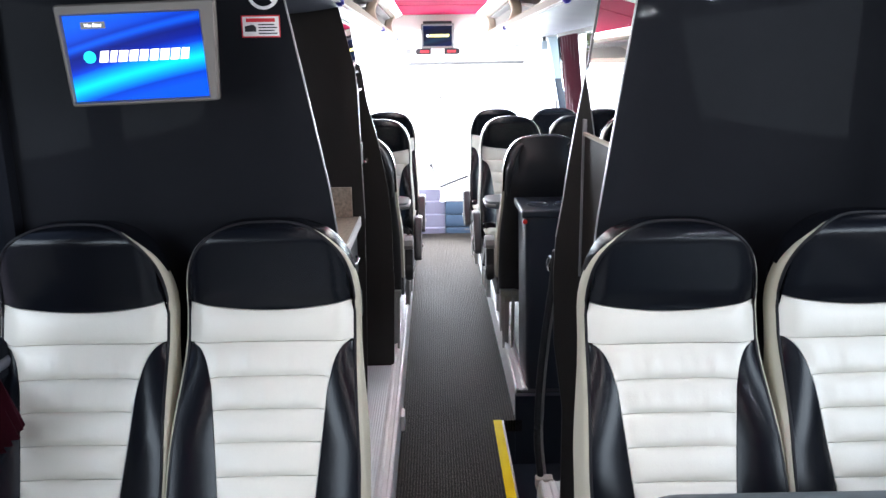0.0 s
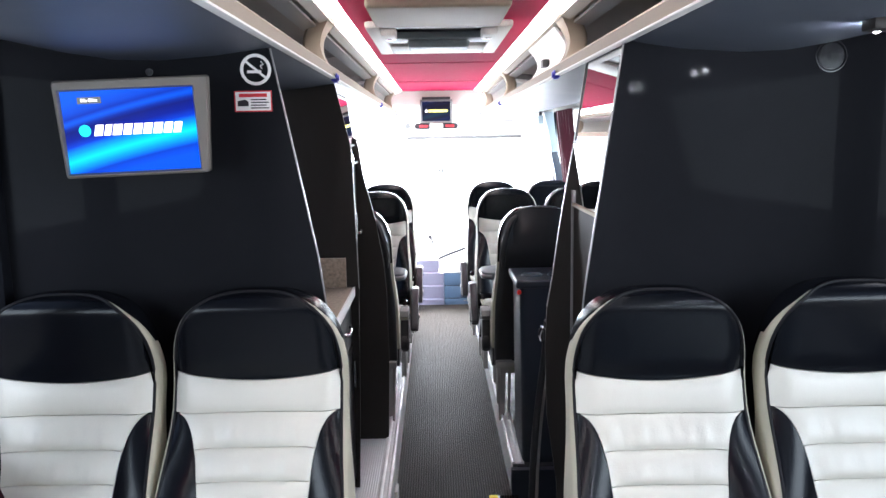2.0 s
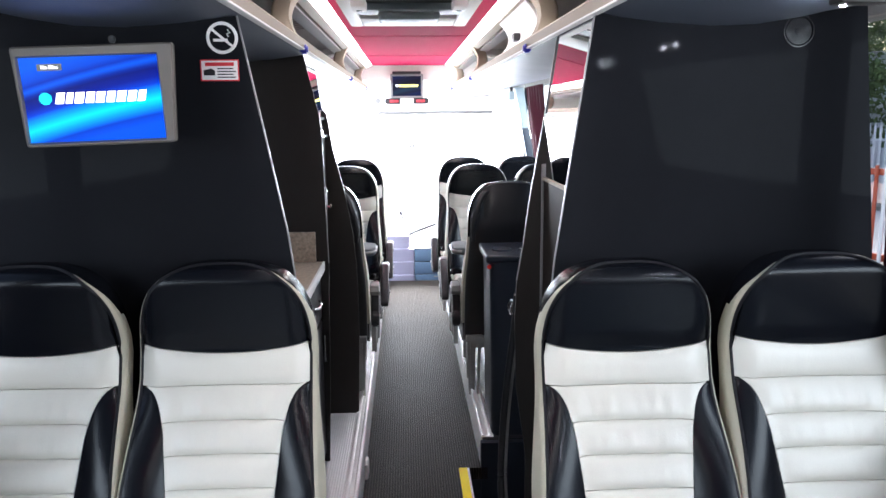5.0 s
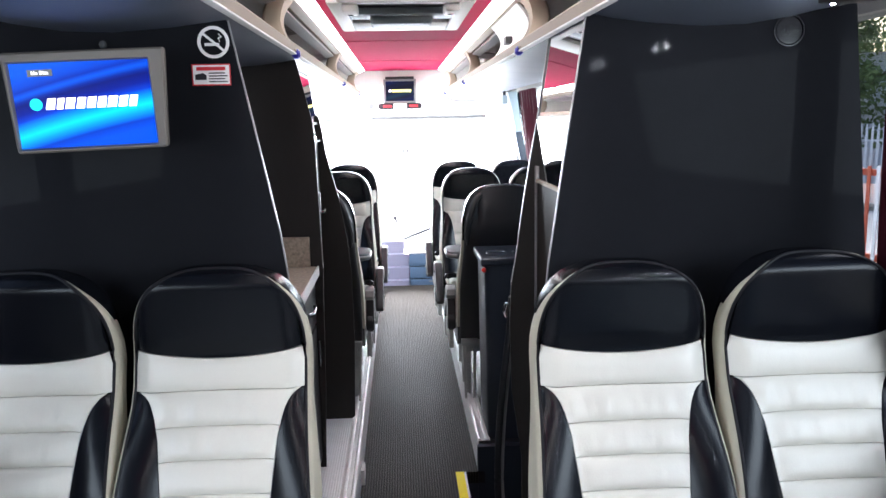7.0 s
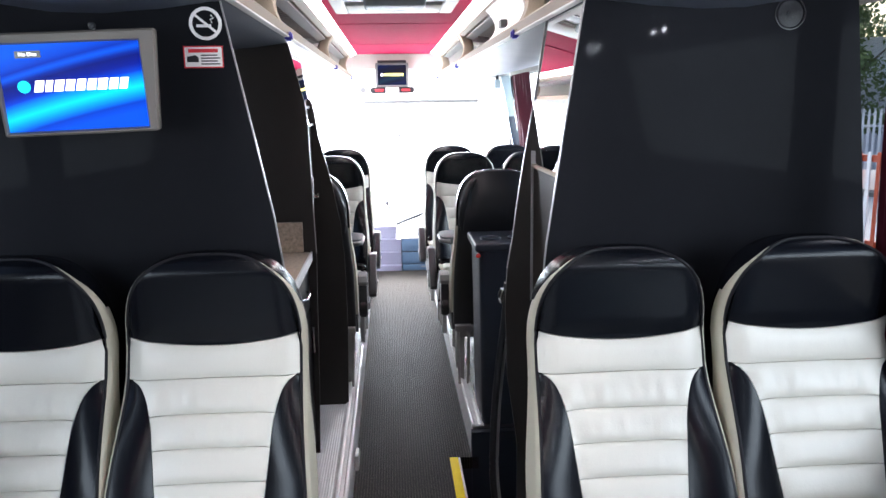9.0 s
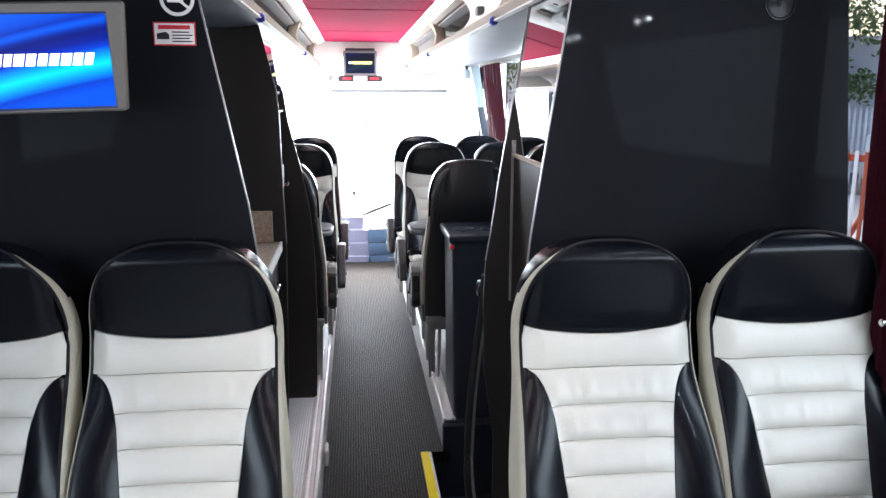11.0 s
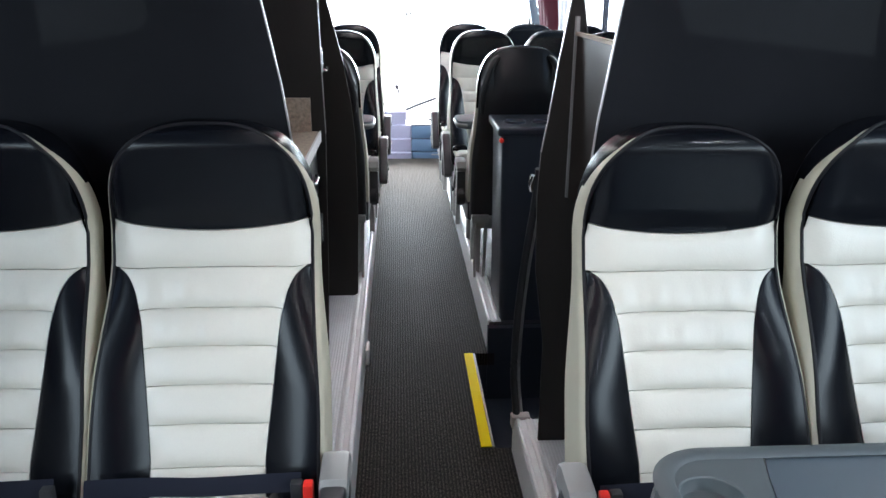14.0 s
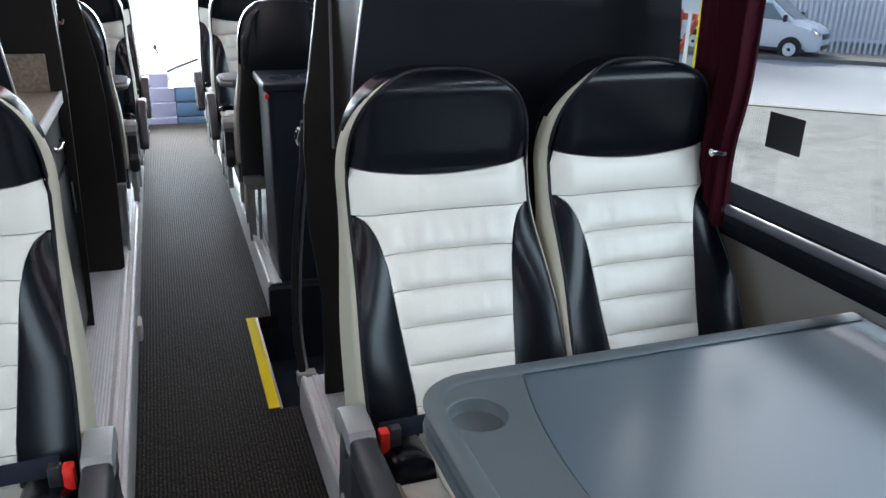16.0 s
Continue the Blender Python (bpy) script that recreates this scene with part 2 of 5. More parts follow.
def block(lo, hi, bevel=0.0, seg=2, bm=None):
    """A box between two corners, with rounded edges."""
    out = bm or bmesh.new()
    lo, hi = Vector(lo), Vector(hi)
    r = bmesh.ops.create_cube(out, size=1, matrix=Matrix.Translation((lo + hi) / 2) @ Matrix.Diagonal((*(hi - lo), 1)))
    if bevel:
        edges = {e for v in r["verts"] for e in v.link_edges}
        bmesh.ops.bevel(out, geom=list(edges), offset=bevel, segments=seg, profile=0.6, affect="EDGES")
    return out


def prism(points, axis, a, b, bevel=0.0, bm=None):
    """A flat outline (in the two other axes, in order) with depth from a to b along an axis."""
    out = bm or bmesh.new()
    rings = []
    for d in (a, b):
        ring = []
        for p, q in points:
            c = {"x": (d, p, q), "y": (p, d, q), "z": (p, q, d)}[axis]
            ring.append(out.verts.new(c))
        rings.append(ring)
    n = len(points)
    faces = [out.faces.new(rings[0]), out.faces.new(rings[1])]
    for i in range(n):
        faces.append(out.faces.new((rings[0][i], rings[0][(i + 1) % n], rings[1][(i + 1) % n], rings[1][i])))
    if bevel:
        edges = {e for f in faces[:2] for e in f.edges}
        bmesh.ops.bevel(out, geom=list(edges), offset=bevel, segments=2, profile=0.6, affect="EDGES")
    return out


def tube(points, radius, sides=10, flat=1.0, bm=None, up=(0, 0, 1)):
    """A bar swept along points; flat squashes it in the direction across up."""
    out = bm or bmesh.new()
    pts = [Vector(p) for p in points]
    rings = []
    for i, p in enumerate(pts):
        d = (pts[min(i + 1, len(pts) - 1)] - pts[max(i - 1, 0)]).normalized()
        u = Vector(up)
        s = d.cross(u)
        if s.length < 1e-4:
            s = d.cross(Vector((0, 1, 0)))
        s.normalize()
        u = s.cross(d).normalized()
        r = radius[i] if isinstance(radius, (list, tuple)) else radius
        rings.append([out.verts.new(p + s * r * math.cos(a) + u * r * flat * math.sin(a))
                      for a in (2 * math.pi * k / sides for k in range(sides))])
    for a, b in zip(rings, rings[1:]):
        for k in range(sides):
            out.faces.new((a[k], a[(k + 1) % sides], b[(k + 1) % sides], b[k]))
    out.faces.new(rings[0])
    out.faces.new(rings[-1])
    return out


def smooth_line(points, n=8):
    """A curve through points (Catmull-Rom)."""
    p = [Vector(q) for q in points]
    p = [2 * p[0] - p[1]] + p + [2 * p[-1] - p[-2]]
    out = []
    for i in range(1, len(p) - 2):
        for k in range(n):
            t = k / n
            a, b, c, d = p[i - 1:i + 3]
            out.append(0.5 * (2 * b + (c - a) * t + (2 * a - 5 * b + 4 * c - d) * t * t + (3 * b - a - 3 * c + d) * t ** 3))
    out.append(p[-2])
    return out


def disc(center, radius, depth, axis="z", sides=24, bevel=0.0, bm=None):
    out = bm or bmesh.new()
    turn = {"z": Matrix.Identity(4), "x": Matrix.Rotation(math.pi / 2, 4, "Y"), "y": Matrix.Rotation(math.pi / 2, 4, "X")}[axis]
    r = bmesh.ops.create_cone(out, cap_ends=True, segments=sides, radius1=radius, radius2=radius, depth=depth,
                              matrix=Matrix.Translation(center) @ turn)
    if bevel:
        edges = {e for v in r["verts"] for e in v.link_edges if len(e.link_faces) == 2 and any(len(f.verts) > 4 for f in e.link_faces)}
        bmesh.ops.bevel(out, geom=list(edges), offset=bevel, segments=2, affect="EDGES")
    return out


def lettering(text, size, m, mat, name, parent, label="", depth=0.0006, bold=0.0, shear=0.0):
    """Raised letters with the built-in font, as a mesh; m lays the text's plane."""
    cu = bpy.data.curves.new(name, "FONT")
    cu.body, cu.size, cu.extrude, cu.offset, cu.shear = text, size, depth, bold, shear
    cu.align_x, cu.align_y = "CENTER", "CENTER"
    cu.resolution_u = 3
    tmp = bpy.data.objects.new("lettering_source", cu)
    scene.collection.objects.link(tmp)
    me = bpy.data.meshes.new_from_object(tmp.evaluated_get(bpy.context.evaluated_depsgraph_get()))
    bpy.data.objects.remove(tmp)
    bpy.data.curves.remove(cu)
    me.transform(m)
    me.materials.clear()
    me.materials.append(mat)
    ob = new(name, me)
    ob.parent = parent
    return tagged(ob, label)

# ---- the coach: floor, walls, ceiling ----
REAR, END = -3.2, 7.9          # rear wall and the end of the aisle floor
FLOOR = 0.13                   # seat platforms above the aisle
STAIR0, STAIR1 = 2.80, 3.58    # side stairwell along the aisle
WALL = 1.20

bm = block((-0.30, REAR, -0.06), (0.165, END, 0))
block((0.165, REAR, -0.06), (0.30, STAIR0, 0), bm=bm)
block((0.165, STAIR1, -0.06), (0.30, END, 0), bm=bm)
structure("floor", bm, M_CARPET, "dark grey ribbed aisle carpet", "floor", smooth=False)

bm = block((-WALL - 0.07, REAR, -0.06), (-0.30, END, FLOOR))
structure("floor_platform_left", bm, M_PLATFORM, "raised seat platform in grooved grey vinyl", "floor", smooth=False)
bm = block((0.30, REAR, -0.06), (WALL + 0.07, STAIR0 - 0.02, FLOOR))
structure("floor_platform_right", bm, M_PLATFORM, "raised seat platform in grooved grey vinyl", "floor", smooth=False)
# dark colour here stands for the shade below the front seats
bm = block((0.30, STAIR1 + 0.04, -0.06), (WALL + 0.07, END, FLOOR))
structure("floor_platform_front_right", bm, M_DARK, "raised seat platform beyond the stairwell, darkened for the shade under its seats", "floor", smooth=False)


def edge_rail(name, side, x0, a, b):
    """The platform's edge: a skirt down to the carpet, a flat top and two rounded ridges."""
    z = FLOOR
    ob = thing(name, "aluminium edge rail with two ridges along the seat platform", "rail", "platform edge rails")

    def strip(points):
        return prism([(x0 + side * p, q) for p, q in points], "y", a, b)

    part("skirt", strip([(0.0, 0.002), (0.0, z - 0.03), (0.004, z + 0.002), (0.012, z + 0.002), (0.012, 0.002)]), M_ALU, ob)
    part("top_plate", strip([(0.004, z + 0.003), (0.006, z + 0.006), (0.064, z + 0.006), (0.068, z + 0.003), (0.068, z + 0.001), (0.004, z + 0.001)]), M_ALU, ob)
    part("ridge", strip([(0.007, z + 0.006), (0.009, z + 0.012), (0.012, z + 0.0135), (0.018, z + 0.0135), (0.021, z + 0.012), (0.024, z + 0.006)]), M_ALU, ob)
    part("ridge", strip([(0.042, z + 0.006), (0.045, z + 0.0105), (0.048, z + 0.0115), (0.054, z + 0.0115), (0.058, z + 0.010), (0.062, z + 0.006)]), M_ALU, ob)
    return ob


edge_rail("edge_rail", -1, -0.292, REAR + 0.01, END)
r = edge_rail("edge_rail", 1, 0.268, REAR + 0.01, STAIR0 - 0.02)
part("end_cap", block((0.262, STAIR0 - 0.035, 0.10), (0.33, STAIR0 + 0.006, FLOOR + 0.018), 0.006), M_CREAMP, r, "cream plastic end cap")
edge_rail("edge_rail", 1, 0.268, STAIR1 + 0.06, END)

# stairwell: risers and treads going down towards the side door
bm = block((0.21, STAIR0, -0.28), (0.52, STAIR1, -0.24))
block((0.52, STAIR0, -0.50), (0.80, STAIR1, -0.46), bm=bm)
block((0.80, STAIR0, -0.72), (1.24, STAIR1, -0.68), bm=bm)
block((0.166, STAIR0, -0.28), (0.206, STAIR1, -0.004), bm=bm)
block((0.505, STAIR0, -0.50), (0.52, STAIR1, -0.28), bm=bm)
block((0.785, STAIR0, -0.72), (0.80, STAIR1, -0.50), bm=bm)
structure("stairs", bm, M_NAVY, "dark navy steps down to the side door", "stairs", smooth=False)
bm = block((0.268, STAIR1, -0.72), (WALL, STAIR1 + 0.04, FLOOR - 0.004))
block((0.20, STAIR1 + 0.006, -0.3), (0.268, STAIR1 + 0.03, -0.004), bm=bm)
structure("stairs_riser_front", bm, M_NAVY, "dark navy end wall of the stairwell", "stairs", smooth=False)
bm = block((0.34, STAIR0 - 0.02, -0.72), (WALL, STAIR0 - 0.001, FLOOR - 0.004))
structure("stairs_riser_rear", bm, M_NAVY, "dark navy end wall of the stairwell", "stairs", smooth=False)
strip = thing("step_edge_strip", "bright yellow warning strip with a pale lip at the stair edge", "step strip")
part("strip", block((0.158, STAIR0 + 0.005, 0.001), (0.199, 3.572, 0.007), 0.002), M_YELLOW, strip)
part("lip", block((0.200, STAIR0 + 0.005, -0.02), (0.209, 3.572, 0.005), 0.002), M_CREAMP, strip, "pale plastic lip")

# rubbing block on the side of the rail
ob = thing("rail_bumper", "small white plastic stop on the edge rail", "bumper")
part("body", block((-0.290, 3.42, 0.03), (-0.272, 3.52, 0.105), 0.008), M_OFFWHITE, ob)


# side walls with window openings
def side_wall(side, name):
    x0, x1 = side * WALL, side * (WALL + 0.10)
    back = 0.0 if side > 0 else 0.022   # the sill sits further out on one side
    lo, hi = min(x0, x1), max(x0, x1)
    low = sorted((side * (WALL + 0.07), side * (WALL + 0.10)))
    bm = block((low[0], REAR, -0.8 if side > 0 else -0.06), (low[1], 8.5, 0.93))
    block((lo, REAR, 1.96), (hi, 8.5, 2.36), bm=bm)
    structure(name, bm, M_SIDE, "pale grey lower side panel of the coach", "wall", smooth=False)
    bm = prism([(side * (WALL + back - 0.030), 0.958), (side * (WALL + back - 0.042), 0.985), (side * (WALL + back - 0.03), 1.03), (side * (WALL + 0.00), 1.052), (side * (WALL + 0.015), 1.058), (side * (WALL + 0.022), 1.058), (side * (WALL + 0.024), 1.04), (side * (WALL + 0.024), 0.926), (side * (WALL + 0.01), 0.926)], "y", REAR, 8.5)
    structure(name.replace("wall", "trim_sill"), bm, M_SILL, "black window sill moulding", "sill")
    bm = tube([(side * (WALL + back - 0.026), REAR + 0.02, 1.010), (side * (WALL + back - 0.026), 8.48, 1.010)], 0.016, 12)
    structure(name.replace("wall", "trim_sill_bead"), bm, M_BEAD, "pale grey bead along the black window sill", "sill")
    near = 2.55 if side > 0 else 2.068
    for i, (a, b) in enumerate(((REAR, -1.4), (-1.4, near), (near, 5.3), (5.3, END + 0.6))):
        w = tagged(new("window_%d" % (i + 1 + (4 if side > 0 else 0))), "large tinted coach side window", "window", kind="structure")
        pane = part("pane", block((min(side * 1.225, side * 1.232), a + 0.02, 0.935), (max(side * 1.225, side * 1.232), b - 0.02, 1.965)), M_GLASS, w, smooth=False)
        pane.visible_shadow = False
        part("pillar", block((lo + 0.012, b - 0.03, 0.95), (hi, b + 0.03, 1.97), 0.006), M_SILL, w)


side_wall(1, "wall_right")
side_wall(-1, "wall_left")
bm = block((-1.3, REAR - 0.1, -0.8), (1.3, REAR, 2.36))
structure("wall_rear", bm, M_PANELMATT, "plain dark rear wall", "wall", smooth=False)

# ceiling: red centre panels, strip lights, curved sides
CEIL = 2.20
bm = block((-0.44, REAR, CEIL), (0.36, 8.4, CEIL + 0.03))
for y in (-1.2, 1.4, 5.25, 7.0):
    block((-0.44, y - 0.006, CEIL - 0.003), (0.36, y + 0.006, CEIL + 0.01), bm=bm)
structure("ceiling", bm, M_RED, "red fabric ceiling panels", "ceiling", smooth=False)
bm = block((-1.3, REAR - 0.1, 2.34), (1.3, 9.6, 2.40))
structure("ceiling_shell", bm, M_OFFWHITE, "roof shell above the racks", "ceiling", smooth=False)


def rack(side, cx, name):
    """Overhead luggage rack: curved tray, lip, back lining, brackets and the strip light above its opening."""
    s = side

    def P(u, z):  # u: metres out from the lip
        return (cx + s * u, z)

    ob = thing(name, "overhead luggage rack with beige brackets and grey underside", "luggage rack", "luggage racks")
    under = [P(0.0, 1.958), P(0.06, 1.945), P(0.16, 1.932), P(0.30, 1.922), P(0.42, 1.926), P(0.54, 1.945), P(0.66, 1.972), P(0.74, 1.99)]
    over = [(p, q + 0.016) for p, q in reversed(under)]
    part("tray", prism(under + over, "y", REAR, 8.15), M_UNDER, ob, "grey glossy underside")
    part("lip", prism([P(-0.012, 1.955), P(-0.016, 1.985), P(-0.004, 1.996), P(0.03, 1.99), P(0.03, 1.978), P(0.0, 1.975)], "y", REAR, 8.2), M_BEIGE, ob, "beige front lip")
    part("light_bead", block((min(cx - s * 0.016, cx + s * 0.006), REAR, 1.949), (max(cx - s * 0.016, cx + s * 0.006), 8.18, 1.955), 0.002), M_OFFWHITE, ob)
    lining = [P(0.72, 1.995), P(0.70, 2.12), P(0.55, 2.235), P(0.30, 2.275), P(0.04, 2.262)]
    part("lining", prism(lining + [(p, q + 0.02) for p, q in reversed(lining)], "y", REAR, 8.2), M_RACK, ob, "beige grey rack lining")
    part("light_rail", prism([P(-0.005, 2.165), P(0.03, 2.150), P(0.045, 2.155), P(0.045, 2.262), P(0.02, 2.262)], "y", REAR, 8.3), M_BEIGE, ob)
    part("ledge", prism([P(0.046, 2.148), P(0.10, 2.135), P(0.10, 2.128), P(0.046, 2.140)], "y", REAR, 8.2), M_STEEL, ob, "dull metal ledge")
    # end nose, rounded
    nose = []
    for k in range(13):
        a = math.pi * k / 12
        nose.append((cx + s * (0.37 - 0.37 * math.cos(a)), 8.15 + 0.32 * math.sin(a)))
    part("end_nose", prism(nose, "z", 1.935, 1.985, 0.012), M_OFFWHITE, ob, "rounded white end of the rack")
    for y in (-2.0, 0.6, 3.15, 5.75, 8.0):
        prof = []
        for k in range(9):
            t = k / 8
            prof.append((y - 0.035 - 0.05 * (2 * t - 1) ** 2 - 0.02 * t, 1.962 + 0.225 * t))
        for k in range(9):
            t = 1 - k / 8
            prof.append((y + 0.035 + 0.05 * (2 * t - 1) ** 2 + 0.05 * t, 1.962 + 0.225 * t))
        bm = bmesh.new()
        rings = []
        for u in (-0.018, 0.0, 0.04, 0.05):
            ring = []
            for py, pz in prof:
                t = (pz - 1.962) / 0.225
                bow = 0.055 * math.sin(math.pi * t)
                shrink = 0.82 if u in (-0.018, 0.05) else 1.0
                ring.append(bm.verts.new((cx + s * (u + bow), y + (py - y) * shrink, pz)))
            rings.append(ring)
        n = len(prof)
        for a, b in zip(rings, rings[1:]):
            for k in range(n):
                bm.faces.new((a[k], a[(k + 1) % n], b[(k + 1) % n], b[k]))
        bm.faces.new(rings[0])
        bm.faces.new(rings[-1])
        br = part("bracket", bm, M_BEIGE, ob, "waisted beige bracket")
        part("cap", disc((cx - s * 0.012, y, 1.952), 0.018, 0.03, "x", 14, 0.006), M_BLUECAP, br, "blue end cap")
    if s > 0:  # closed flap over one bay
        bm = bmesh.new()
        rows = []
        for k in range(9):
            t = k / 8
            rows.append([bm.verts.new((cx + s * (0.005 + 0.05 * math.sin(math.pi * t) + d), y, 1.992 + 0.165 * t)) for y in (3.32, 4.2) for d in (0, 0.012)])
        for a, b in zip(rows, rows[1:]):
            for q in ((0, 2), (2, 3), (3, 1), (1, 0)):
                bm.faces.new((a[q[0]], a[q[1]], b[q[1]], b[q[0]]))
        bm.faces.new([rows[0][q] for q in (0, 1, 3, 2)])
        bm.faces.new([rows[-1][q] for q in (0, 1, 3, 2)])
        fl = part("flap", bm, M_OFFWHITE, ob, "off-white flap over one rack bay")
        part("latch", block((cx + 0.012, 3.70, 2.03), (cx + 0.045, 3.78, 2.065), 0.005), M_DARK, fl, "black latch")
    # ventilation slats in the lining, in pairs of bays
    for y0 in (4.6, 6.7):
        for k in range(6):
            part("slat", tube([P(0.12, 2.262 - 0.004)[:1] + (y0 + 0.09 * k, 2.245), P(0.50, 2.2)[:1] + (y0 + 0.09 * k + 0.12, 2.205)], 0.013, 6, 0.5), M_CREAMP, ob, "pale vent slat")
    return ob


rack(-1, -0.472, "luggage_rack")
rack(1, 0.415, "luggage_rack")


def strip_light(side, x0, x1):
    ob = thing("strip_light", "glowing warm white strip light beside the red ceiling", "strip light", "ceiling strip lights")
    lo, hi = sorted((x0, x1))
    for k, a in enumerate((REAR + 0.1, -0.3, 2.45, 4.95, 7.0)):
        b = (-0.4, 2.35, 4.85, 6.9, 8.3)[k]
        pr = [(x0, CEIL - 0.002), (x1, 2.170), (x1 - side * 0.006, 2.176), (x0, CEIL + 0.006)]
        part("cover", prism(pr, "y", a, b), M_LED if k else M_OPAL, ob, "lit opal cover" if k else "unlit opal cover", smooth=False)
    return ob


strip_light(-1, -0.415, -0.476)
strip_light(1, 0.350, 0.418)


# roof hatch
hatch = thing("roof_hatch", "white roof hatch with a beige lowered cover and dark handle", "roof hatch", at=(0, 0, 0))
HX, HY0, HY1 = -0.05, 3.36, 4.40
bm = block((HX - 0.31, HY0, CEIL - 0.032), (HX - 0.24, HY1, CEIL - 0.002), 0.012)
block((HX + 0.24, HY0, CEIL - 0.032), (HX + 0.31, HY1, CEIL - 0.002), 0.012, bm=bm)
block((HX - 0.241, HY1 - 0.34, CEIL - 0.031), (HX + 0.241, HY1 - 0.002, CEIL - 0.002), 0.012, bm=bm)
block((HX - 0.241, HY0 + 0.002, CEIL - 0.031), (HX + 0.241, HY0 + 0.05, CEIL - 0.002), 0.008, bm=bm)
part("frame", bm, M_OFFWHITE, hatch)
# solid dark plate drawn in place of the slot's shaded opening
part("well", block((HX - 0.24, HY0 + 0.05, CEIL - 0.012), (HX + 0.24, HY1 - 0.34, CEIL - 0.004)), M_DARK, hatch, "dark plate standing in for the open slot")
part("cover", block((HX - 0.26, 2.80, CEIL - 0.040), (HX + 0.25, HY0 - 0.06, CEIL - 0.004), 0.016, 4), M_BEIGE, hatch, "beige rounded cover")
for sx in (-1, 1):
    part("latch", block((HX + sx * 0.215 - 0.032, HY0 + 0.035, CEIL - 0.06), (HX + sx * 0.215 + 0.032, HY0 + 0.20, CEIL - 0.014), 0.012), M_OFFWHITE, hatch)
    part("screw", disc((HX + sx * 0.215, HY0 + 0.15, CEIL - 0.061), 0.013, 0.006, "z", 14, 0.002), M_DARK, hatch, "dark screw")
part("bar", block((HX - 0.235, HY0 + 0.24, CEIL - 0.046), (HX + 0.235, HY0 + 0.42, CEIL - 0.014), 0.008), M_BLUEGREY, hatch, "blue-grey bar")
hd = part("handle", block((HX - 0.14, HY0 + 0.30, CEIL - 0.078), (HX + 0.14, HY0 + 0.50, CEIL - 0.040), 0.018, 3), M_BLUEGREY, hatch, "grey release handle")
part("lip", tube(smooth_line([(HX - 0.08, HY0 + 0.50, CEIL - 0.060), (HX - 0.05, HY0 + 0.56, CEIL - 0.066), (HX + 0.05, HY0 + 0.56, CEIL - 0.066), (HX + 0.08, HY0 + 0.50, CEIL - 0.060)], 5), 0.010, 8, 0.6), M_STEEL, hd, "pale lip")


# ---- partitions ----
def edge_band(bm, pts, y0, y1, w):
    """A thin band that follows an edge of a panel."""
    for (xa, za), (xb, zb) in zip(pts, pts[1:]):
        prism([(xa - w / 2, za), (xa + w / 2, za), (xb + w / 2, zb), (xb - w / 2, zb)], "y", y0, y1, bm=bm)
    return bm


def partition(name, pts, y0, y1, mat, edge, label):
    ob = thing(name, label, "partition")
    part("panel", prism(pts, "y", y0, y1, 0.002), mat, ob, smooth=False)
    part("edging", edge_band(bmesh.new(), edge, y0 - 0.0012, y0 + 0.007, 0.0034), M_TRIM, ob, "pale metal edging", smooth=False)
    return ob


PY = 2.08
e = [(-0.492, 1.950), (-0.44, 1.68), (-0.389, 1.41), (-0.372, 1.28), (-0.345, 1.0), (-0.34, FLOOR)]
partition("partition", [(-1.222, 1.957), (-1.19, 1.984), (-1.02, 1.950), (-0.84, 1.930), (-0.65, 1.936)] + e + [(-1.262, FLOOR), (-1.262, 0.92), (-1.222, 0.937)], PY, PY + 0.010, M_PANEL, e,
          "glossy black partition panel behind the pair of seats")
e = [(0.413, 1.958), (0.362, 1.611), (0.32, 1.318), (0.29, 1.0), (0.36, 0.9), (0.36, FLOOR)]
partition("partition", [(1.125, 1.977), (0.95, 1.948), (0.78, 1.930), (0.613, 1.935)] + e + [(1.262, FLOOR), (1.262, 0.92), (1.195, 0.94), (1.195, 1.318)], PY, PY + 0.010, M_PANEL, e[:4],
          "glossy black partition panel behind the pair of seats")
# galley panels
e = [(-0.500, 1.950), (-0.441, 1.70), (-0.434, 1.62), (-0.421, 1.06), (-0.433, 0.47), (-0.445, FLOOR)]
partition("partition", [(-1.19, 1.988), (-0.98, 1.950), (-0.8, 1.930), (-0.62, 1.938)] + e + [(-0.483, FLOOR), (-0.470, 0.47), (-1.19, 0.42)], 3.42, 3.432, M_PANELMATT, e[1:4],
          "matt dark brown panel closing the galley")
e = [(-0.50, 1.735), (-0.474, 1.715), (-0.462, 1.67), (-0.445, 1.54), (-0.388, 1.31), (-0.352, 1.1), (-0.337, 0.93), (-0.333, 0.57), (-0.346, FLOOR)]
partition("partition", [(-1.19, 1.80)] + e + [(-1.19, FLOOR)], 4.0, 4.012, M_PANELMATT, e[1:5], "matt black panel behind the front seats")
# right fin beside the stairwell
e = [(0.425, 1.95), (0.390, 1.71), (0.362, 1.55), (0.338, 1.40), (0.316, 1.237), (0.299, 1.139), (0.293, 1.0), (0.30, 0.75), (0.335, 0.5), (0.335, FLOOR)]
partition("partition", e + [(0.46, FLOOR), (0.46, 0.9), (0.43, 1.35), (0.408, 1.50), (0.400, 1.600), (0.392, 1.700), (0.428, 1.95)], 2.64, 2.652, M_PANELMATT, e[:6], "narrow dark panel with a pale edge by the stairwell")


